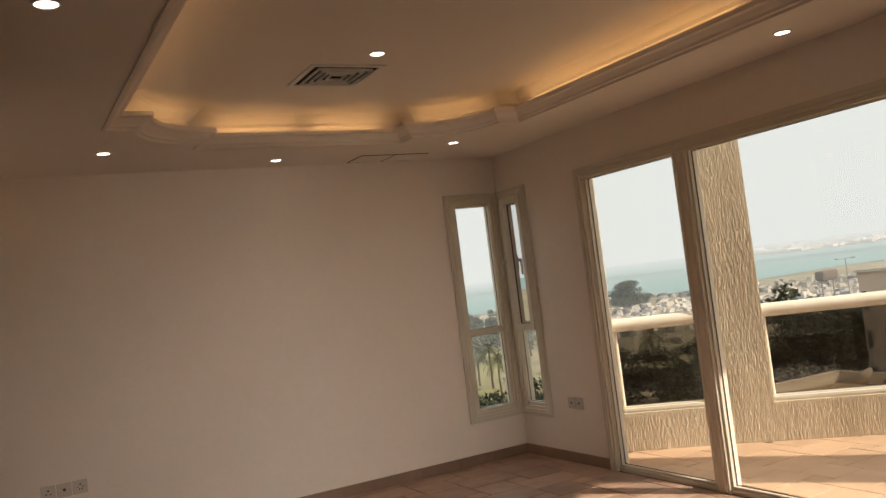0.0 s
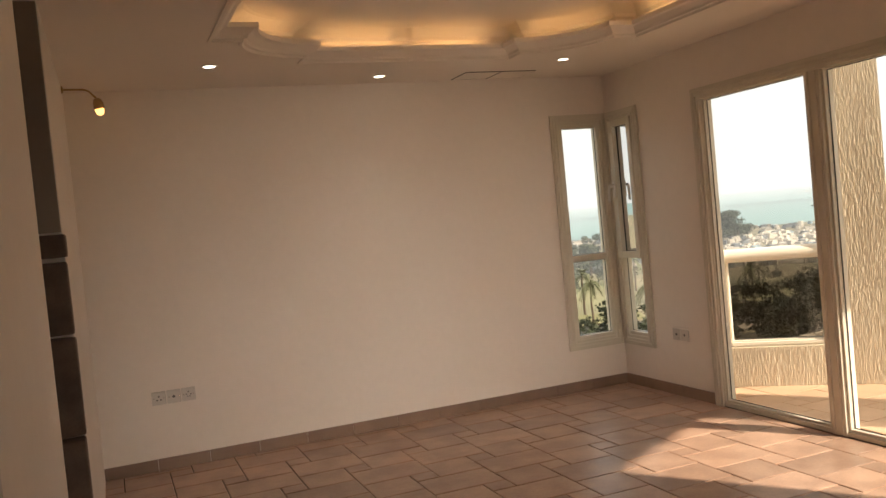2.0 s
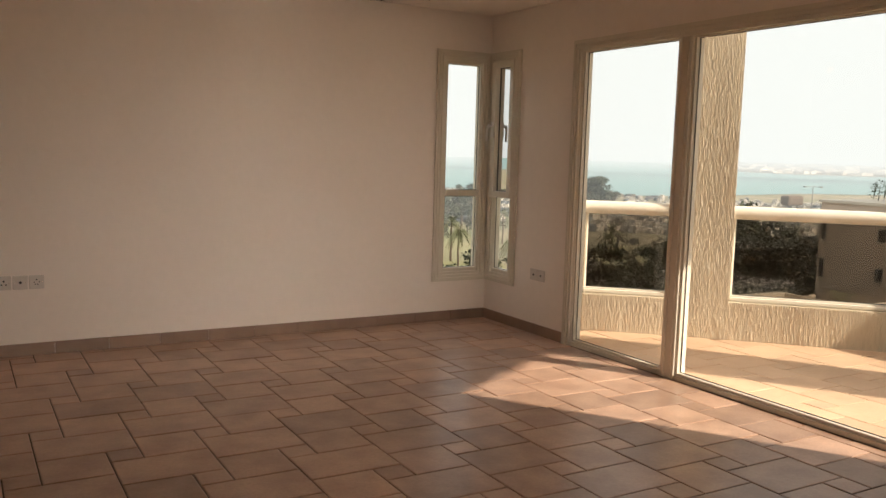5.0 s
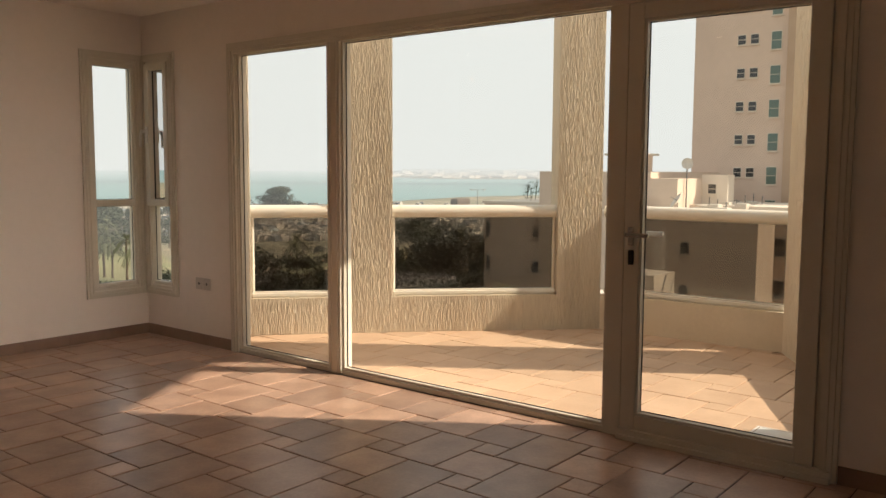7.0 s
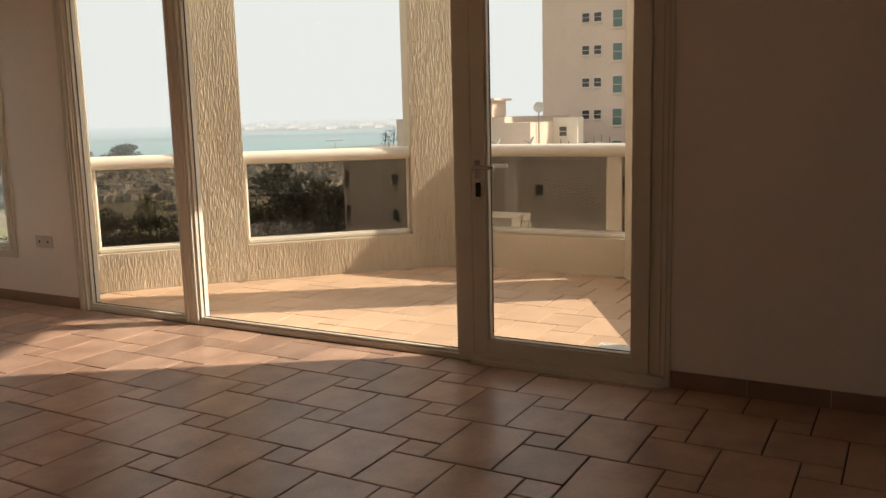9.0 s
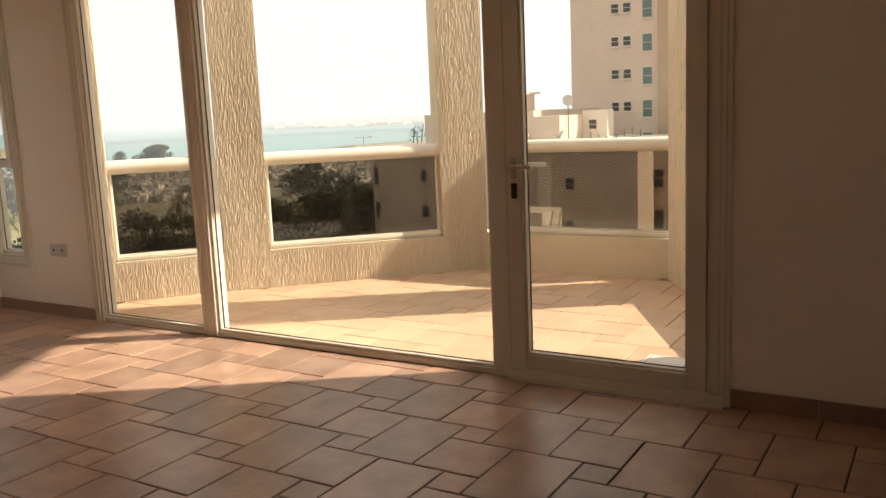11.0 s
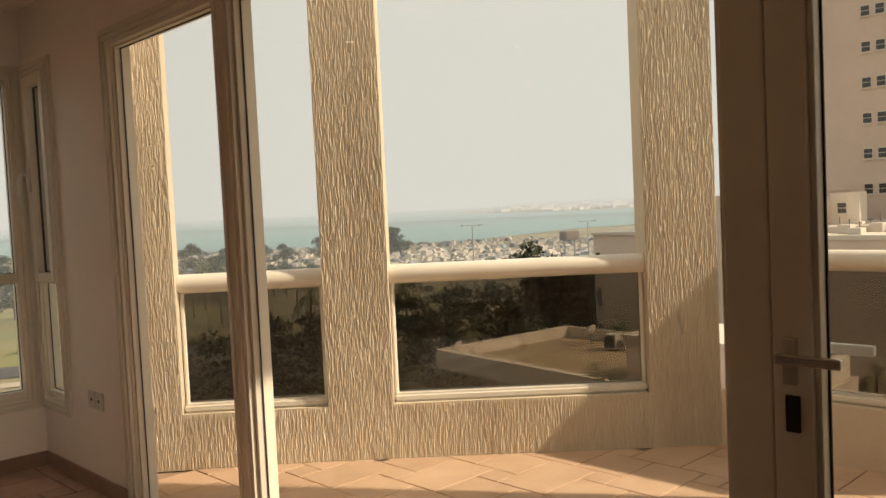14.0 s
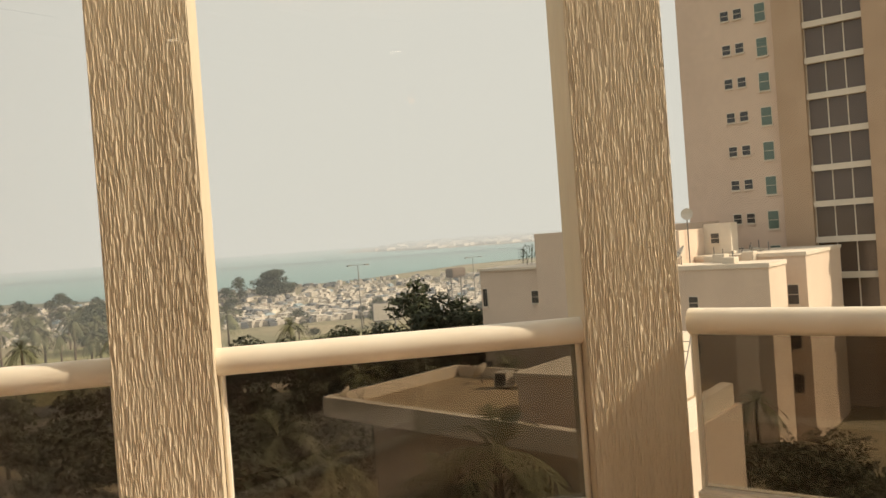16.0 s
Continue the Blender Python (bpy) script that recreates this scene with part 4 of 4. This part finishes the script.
# tower block
tw = empty("tower_block", "tall beige tower block with small windows and glazed balconies", "tower block")
TX = 88.0
house_box(tw, TX, TX + 22, 26.4, 36.0, GZ, 46, M_TOWER)
house_box(tw, TX - 0.5, TX + 22, 23.8, 26.4, GZ, 46, M_TSTONE, "stone_pier", "tan stone pier")
house_box(tw, TX + 0.4, TX + 22, 10.5, 23.8, GZ, 46, M_TOWER, "bay_wall")
house_box(tw, TX - 0.6, TX + 2, 16.2, 18.6, GZ, 46, M_TSTONE, "stone_pier", "tan stone pier")
for k in range(-3, 9):
    z = 4.45 + 3.36 * k
    for u in (31.05, 29.75):
        small_window(tw, "west", u, z, 0.75, 0.95, TX, M_WIN)
    small_window(tw, "west", 27.6, z - 0.3, 0.95, 1.75, TX, M_GREENW)
    zb = 2.25 + 3.36 * k
    for y0, y1 in ((18.65, 23.75), (10.7, 16.15)):
        n = 3
        for j in range(n):
            bm = bmesh.new()
            w = (y1 - y0) / n
            box(bm, TX + 0.2, TX + 0.3, y0 + w * j + 0.05, y0 + w * (j + 1) - 0.05, zb, zb + 2.8)
            part("glazed_bay", bm, M_BRONZE, tw)
            bm = bmesh.new()
            box(bm, TX + 0.12, TX + 0.32, y0 + w * (j + 1) - 0.07, y0 + w * (j + 1) + 0.03, zb, zb + 2.8)
            part("bay_post", bm, M_BLDW, tw)
        bm = bmesh.new()
        box(bm, TX - 0.35, TX + 0.4, y0, y1, zb + 2.8, zb + 3.36)
        part("balcony_slab", bm, M_BLDW, tw)


def street_lamp(x, y, h, label):
    thing = empty("street_lamp", label, "street lamp", m=pose(x, y, GZ), group="street lamps")
    bm = bmesh.new()
    tube(bm, (0, 0, 0), (0, 0, h), 0.16, 8, 0.09)
    part("pole", bm, M_STEEL, thing)
    bm = bmesh.new()
    tube(bm, (-1.7, 1.0, h), (1.7, -1.0, h), 0.06, 6)
    part("cross_arm", bm, M_STEEL, thing)
    for s in (-1, 1):
        bm = bmesh.new()
        box(bm, s * 1.7 - 0.55, s * 1.7 + 0.55, -s * 1.0 - 0.3, -s * 1.0 + 0.3, h - 0.12, h + 0.14, bevel=0.05)
        part("lamp_head", bm, M_STEEL, thing)


street_lamp(*polar(45.8, 184), 13.9, "tall twin-headed street lamp near the beach")
street_lamp(*polar(53.6, 230), 12.6, "tall twin-headed street lamp near the beach")


def billboard(x, y, z, w, h, az):
    thing = empty("billboard", "pale framed billboard on two legs by the road", "billboard", m=pose(x, y, GZ, 0, 0, -az), group="billboards")
    for s in (-0.3, 0.3):
        bm = bmesh.new()
        tube(bm, (s * w, 0, 0), (s * w, 0, z - GZ), 0.12, 8)
        part("leg", bm, M_STEEL, thing)
    bm = bmesh.new()
    box(bm, -w / 2, w / 2, -0.12, 0.12, z - GZ, z - GZ + h, bevel=0.04)
    part("frame", bm, M_STEEL, thing)
    bm = bmesh.new()
    box(bm, -w / 2 + 0.15, w / 2 - 0.15, -0.16, -0.12, z - GZ + 0.15, z - GZ + h - 0.15)
    part("panel", bm, M_BLDW, thing, "blank pale panel")


billboard(*polar(47.5, 148), -12.3, 4.8, 3.2, 47)
billboard(*polar(35.6, 116), -14.2, 3.6, 2.6, 36)


tank = empty("water_tank", "dark rounded rooftop tank on short legs", "water tank", m=pose(*polar(52.37, 150), GZ))
bm = bmesh.new()
box(bm, -2.0, 2.0, -0.9, 0.9, 11.3, 13.0, bevel=0.5)
part("body", bm, M_BARK, tank, "dull brown tank body")
for sx in (-1.4, 1.4):
    bm = bmesh.new()
    tube(bm, (sx, 0, 0), (sx, 0, 11.4), 0.14, 8)
    part("leg", bm, M_STEEL, tank)


# ---- room details ----
def skirting(name, length, at, label="brown tile skirting board"):
    """A run of skirting tiles, each a piece of its own."""
    thing = empty(name, label, "skirting", m=at, kind="structure")
    n = max(1, round(length / 0.335))
    w = length / n
    bm = bmesh.new()
    box(bm, 0.0012, w - 0.0012, -0.011, 0.0, 0.0, 0.078, bevel=0.002)
    first = part("skirting_tile", bm, M_SKIRT, thing)
    for i in range(1, n):
        ob = new("skirting_tile", first.data)
        ob.parent = thing
        ob.matrix_basis = pose(i * w, 0, 0)


skirting("baseboard_1", NLEN, NORTH)
skirting("baseboard_2", CY - D1 - 0.012, pose(EX, CY - 0.012, 0, 0, 0, -90))
skirting("baseboard_3", 4.0, pose(EX, D0 - 0.002, 0, 0, 0, -90))

# wall that runs back from the far corner, with an opening whose edge is faced with rough stone
WX, OP0, OP1 = 0.358, 2.6, 3.9
blocks_w = blocks("wall_return", [(WX - 0.12, WX, OP1, CY, 0, 2.48), (WX - 0.12, WX, 1.45, OP0, 0, 2.48)], M_WALL)
tagged(blocks_w, "cream painted wall with a tall opening", "wall", kind="structure")
cl = empty("stone_facing", "stack of dark brown rough stone on the wall end", "stone facing", m=pose(WX, OP1, 0))
for z0, z1, dx, dy in ((0.0, 0.36, -0.006, 0.05), (0.36, 0.72, 0.006, 0.10), (0.72, 1.12, 0.008, 0.08), (1.12, 1.42, 0.006, 0.09)):
    bm = bmesh.new()
    box(bm, -0.12, dx, -dy, -0.002, z0 + 0.006, z1 - 0.006, bevel=0.012)
    for v in bm.verts:
        v.co += Vector((0.006 * noise.noise(v.co * 11 + Vector((z0 * 9, 0, 0))), 0.01 * noise.noise(v.co * 9), 0.004 * noise.noise(v.co * 13)))
    part("stone", bm, M_STONE, cl)
bm = bmesh.new()
box(bm, -0.125, 0.012, -0.12, -0.002, 1.43, 1.52, bevel=0.01)
part("cap_stone", bm, M_STONE, cl)
bm = bmesh.new()
box(bm, -0.12, -0.004, -0.03, -0.002, 1.53, 2.47, bevel=0.003)
part("upper_panel", bm, M_TAUPE, cl, "taupe painted panel")

# small spot lamp on a bent arm
bx, by = WX - 0.008, 5.6
lamp = empty("wall_lamp", "small brass spot lamp on a bent arm, lit amber", "lamp", m=pose(bx + 0.012, by, 2.395))
bm = bmesh.new()
turned(bm, [(0.022, 0), (0.022, 0.006), (0.012, 0.012)], 16, pose(0, 0, 0, 0, 90, 0))
part("wall_plate", bm, M_BRASS, lamp, smooth=True)
bm = bmesh.new()
pts = [(0, 0, 0), (0.12, 0, -0.003), (0.145, 0, -0.012), (0.185, 0, -0.055)]
for a, b in zip(pts, pts[1:]):
    tube(bm, a, b, 0.0055, 10)
part("arm", bm, M_BRASS, lamp, smooth=True)
bm = bmesh.new()
turned(bm, [(0.012, 0.03), (0.02, 0.025), (0.03, 0.0), (0.031, -0.03), (0.028, -0.032), (0.026, 0.0)], 20, pose(0.192, 0, -0.085, 8, -8, 0))
part("holder", bm, M_BRASS, lamp, smooth=True)
bm = bmesh.new()
turned(bm, [(0.012, 0.01), (0.024, -0.015), (0.026, -0.045), (0.018, -0.066), (0.004, -0.072)], 18, pose(0.192, 0, -0.085, 8, -8, 0))
part("bulb", bm, M_BULB, lamp, "glowing amber bulb", smooth=True)


def downlight(x, y, z, label, energy, beam=64, soft=0.9):
    """A recessed ceiling spot: trim ring, lamp face and its beam."""
    thing = empty("downlight", label, "ceiling light", m=pose(x, y, z), group="recessed ceiling downlights")
    bm = bmesh.new()
    turned(bm, [(0.036, 0.0), (0.048, -0.001), (0.047, -0.005), (0.036, -0.006), (0.034, -0.002)], 24)
    part("trim_ring", bm, M_WHITEMETAL, thing, smooth=True)
    bm = bmesh.new()
    turned(bm, [(0.001, -0.002), (0.035, -0.002), (0.034, -0.004), (0.001, -0.0045)], 24)
    part("lamp_face", bm, M_LED, thing, "glowing lamp face")
    sp = new("downlight_beam", bpy.data.lights.new("downlight_beam", "SPOT"))
    sp.data.energy, sp.data.color, sp.data.spot_size, sp.data.spot_blend, sp.data.shadow_soft_size = energy, (1.0, 0.87, 0.70), radians(beam), soft, 0.03
    sp.location = (x, y, z - 0.012)


SPOT = 5.5
PLAIN = "round recessed ceiling downlight, lit warm white"
downlight(1.163, 5.205, SOFFIT, PLAIN, SPOT * 0.9)
downlight(2.327, 5.657, SOFFIT, "round recessed ceiling downlight near the wall, lit", SPOT * 0.6, 66, 0.7)
downlight(3.496, 5.22, SOFFIT, PLAIN, SPOT * 1.2)
downlight(3.929, 2.737, SOFFIT, PLAIN, SPOT * 0.5)
downlight(0.74, 2.80, SOFFIT, PLAIN, SPOT * 0.6)
downlight(2.326, 3.847, TOP, "round recessed downlight in the raised tray, lit", SPOT * 0.6)


def cove_tube(a, b):
    """A warm strip lamp that lies on the cove's shelf, behind the lip."""
    thing = empty("cove_lamp", "warm strip lamp hidden in the ceiling cove", "strip lamp", group="cove strip lamps")
    bm = bmesh.new()
    tube(bm, (*a, SOFFIT + 0.060), (*b, SOFFIT + 0.060), 0.009, 8)
    part("tube", bm, M_TUBE, thing, "glowing warm tube")
    for e in (a, b):
        bm = bmesh.new()
        box(bm, e[0] - 0.014, e[0] + 0.014, e[1] - 0.014, e[1] + 0.014, SOFFIT + 0.05, SOFFIT + 0.074, bevel=0.003)
        part("end_cap", bm, M_WHITEMETAL, thing)


OFS = 0.085
for a, b in (((LX0 + 0.62, LY1 + OFS), (2.34, LY1 + OFS)), ((2.42, LY1 + OFS), (LX1 - 0.62, LY1 + OFS)),
             ((LX0 + 0.14, LY1 - 0.40), (LX0 + 0.42, LY1 - 0.08)), ((LX1 - 0.42, LY1 - 0.08), (LX1 - 0.14, LY1 - 0.40)),
             ((LX1 + OFS, 2.7), (LX1 + OFS, 4.5)), ((LX1 + OFS, 0.9), (LX1 + OFS, 2.5)),
             ((LX0 - OFS, 2.7), (LX0 - OFS, 4.55)), ((LX0 - OFS, 0.9), (LX0 - OFS, 2.5)), ((1.8, LY0 - OFS), (2.9, LY0 - OFS))):
    cove_tube(a, b)

# four-way air diffuser in the tray
vent = empty("air_diffuser", "square white four-way ceiling air diffuser with dark slots", "air vent", m=pose(2.262, 4.262, TOP))
bm = bmesh.new()
for r in ring_rows(-0.21, 0.21, -0.21, 0.21, 0.03, -0.006, 0.0):
    box(bm, r[0], r[1], r[4], r[5], r[2], r[3], bevel=0.002)
part("frame", bm, M_WHITEMETAL, vent)
# flat dark sheet, painted as the duct's shaded depth
bm = bmesh.new()
box(bm, -0.18, 0.18, -0.18, 0.18, -0.001, 0.0005)
part("backing", bm, M_DARK, vent, "dark sheet that paints the shaded duct")
for k in range(4):
    o = 0.155 - 0.036 * k
    bm = bmesh.new()
    for r in ring_rows(-o, o, -o, o, 0.010, -0.014, -0.003):
        box(bm, r[0], r[1], r[4], r[5], r[2], r[3])
    part("louvre", bm, M_WHITEMETAL, vent)
# access hatch in the soffit
hatch = empty("access_hatch", "two-leaf ceiling access hatch with dark gaps", "hatch", m=pose(3.22, 5.745, SOFFIT))
# dark sheet behind the leaves paints the shade in the gaps
bm = bmesh.new()
box(bm, -0.275, 0.275, -0.138, 0.138, -0.003, 0.0)
part("gap", bm, M_DARK, hatch, "dark sheet that paints the gap's shade")
for x0 in (-0.268, 0.008):
    bm = bmesh.new()
    box(bm, x0, x0 + 0.260, -0.130, 0.122, -0.005, -0.0035, bevel=0.0015)
    part("leaf", bm, M_CEIL, hatch)


def socket(parent_at, x, z, kind, label):
    """A moulded wall plate with its holes or rocker."""
    thing = empty("wall_socket", label, "socket", m=parent_at @ pose(x, 0, z), group="wall plates")
    bm = bmesh.new()
    box(bm, -0.043, 0.043, -0.010, -0.0005, -0.043, 0.043, bevel=0.004)
    part("plate", bm, M_PLASTIC, thing)
    holes = {"three": ((0, 0.012, 0.006), (-0.012, -0.01, 0.005), (0.012, -0.01, 0.005)), "aerial": ((0, 0, 0.009),),
             "five": ((0, 0.016, 0.005), (-0.014, 0.0, 0.004), (0.014, 0.0, 0.004), (-0.007, -0.014, 0.004), (0.007, -0.014, 0.004))}[kind]
    # raised dark discs, painted as shaded holes
    bm = bmesh.new()
    for hx, hz, r in holes:
        tube(bm, (hx, -0.0095, hz), (hx, -0.0108, hz), r, 12)
    part("holes", bm, M_DARK, thing, "dark discs that paint the shaded holes")
    for sx in (-0.03, 0.03):
        bm = bmesh.new()
        tube(bm, (sx, -0.0095, 0), (sx, -0.0112, 0), 0.003, 8)
        part("screw", bm, M_CHROME, thing)


for i, (k, lab) in enumerate((("three", "cream three-hole power socket plate"), ("aerial", "cream aerial socket plate with one hole"), ("five", "cream five-hole power socket plate"))):
    socket(NORTH, 0.369 + 0.092 * i, 0.465, k, lab)
for i in range(2):
    socket(EAST, -5.245 + 0.09 * i, 0.45, "aerial", "small cream wall plate low beside the balcony glazing")

# ---- tiles ----
MOD, OX, OY = 0.137, 2.933, 2.160


def tile_mesh(name, x0, x1, y0, y1, material, joint=0.0032, top=0.0, lift=0.004):
    """A floor tile with eased edges, as plain data."""
    g, e = joint, 0.004
    o = [(x0 + g, y0 + g), (x1 - g, y0 + g), (x1 - g, y1 - g), (x0 + g, y1 - g)]
    t = [(x0 + g + e, y0 + g + e), (x1 - g - e, y0 + g + e), (x1 - g - e, y1 - g - e), (x0 + g + e, y1 - g - e)]
    vs = [(*p, top - 0.009) for p in o] + [(*p, top - 0.002) for p in o] + [(*p, top) for p in t]
    fs = [(8, 9, 10, 11)] + [(a + i, a + (i + 1) % 4, a + 4 + (i + 1) % 4, a + 4 + i) for a in (0, 4) for i in range(4)]
    return vs, fs


def lay(parent, inside, near, x_max, material, name, limit=300, x_min=-9.0):
    """Lays the three-size pattern where inside() holds; near tiles are pieces, the rest one mesh."""
    shapes, rest_v, rest_f, made = {}, [], [], 0
    for i in range(-40, 41):
        for j in range(-40, 41):
            bx0, by0 = OX + MOD * (3 * i + 2 * j), OY + MOD * (i - 3 * j)
            for dx, dy, w, h in ((0, 0, 3, 2), (0, -2, 2, 2), (2, -1, 1, 1)):
                x0, y0 = bx0 + dx * MOD, by0 + dy * MOD
                x1, y1 = x0 + w * MOD, y0 + h * MOD
                if not inside((x0 + x1) / 2, (y0 + y1) / 2) and not inside(x0 + 0.02, (y0 + y1) / 2):
                    continue
                if x0 > x_max - 0.02 or x1 < x_min + 0.02:
                    continue
                x0c, x1c = max(x0, x_min), min(x1, x_max)
                if near((x0 + x1) / 2, (y0 + y1) / 2) and made < limit:
                    key = (w, h, round(x1c - x0c, 3))
                    if key not in shapes:
                        me = bpy.data.meshes.new(name)
                        v, f = tile_mesh(name, 0, x1c - x0c, 0, y1 - y0, material)
                        me.from_pydata(v, [], f)
                        me.materials.append(material)
                        shapes[key] = me
                    ob = new(name, shapes[key])
                    ob.parent = parent
                    ob.matrix_basis = pose(x0c, y0, 0.0006 * ((i * 7 + j * 3 + w) % 3), 0.12 * math.sin(i * 3.1 + j), 0.12 * math.sin(j * 2.3 + i), 0)
                    made += 1
                else:
                    v, f = tile_mesh(name, x0c, x1c, y0, y1, material)
                    b = len(rest_v)
                    rest_v += v
                    rest_f += [tuple(q + b for q in fc) for fc in f]
    if rest_v:
        me = bpy.data.meshes.new(name)
        me.from_pydata(rest_v, [], rest_f)
        me.materials.append(material)
        ob = new("tiles_beyond", me)
        ob.parent = parent
        tagged(ob, kind="stuff")


def in_room(x, y):
    return -3.6 < x < EX and -3.2 < y < 6.2


def in_balcony(x, y):
    pts = [(EX + 0.1, 0.5), (6.15, 1.46), (6.74, 1.80), (6.72, 3.24), (6.48, 3.55), (4.74, 5.18), (EX + 0.1, 5.06)]
    return all((q[0] - p[0]) * (y - p[1]) - (q[1] - p[1]) * (x - p[0]) > 0 for p, q in zip(pts, pts[1:] + pts[:1]))


lay(floor, in_room, lambda x, y: x > 0.9 and 1.0 < y < 5.6, EX, M_TILE, "tile")
lay(bfloor, in_balcony, lambda x, y: True, 6.8, M_BTILE, "tile", x_min=EX + 0.1)
drain = empty("floor_drain", "flat white square drain cover on the balcony floor", "drain", m=pose(4.71, 1.27, 0.003))
bm = bmesh.new()
box(bm, -0.11, 0.11, -0.11, 0.11, 0.0, 0.008, bevel=0.003)
part("plate", bm, M_WHITEMETAL, drain)
bm = bmesh.new()
for r in ring_rows(-0.095, 0.095, -0.095, 0.095, 0.004, 0.0078, 0.0086):
    box(bm, r[0], r[1], r[4], r[5], r[2], r[3])
part("groove", bm, M_SKIRT, drain, "thin brown ring round the lid")
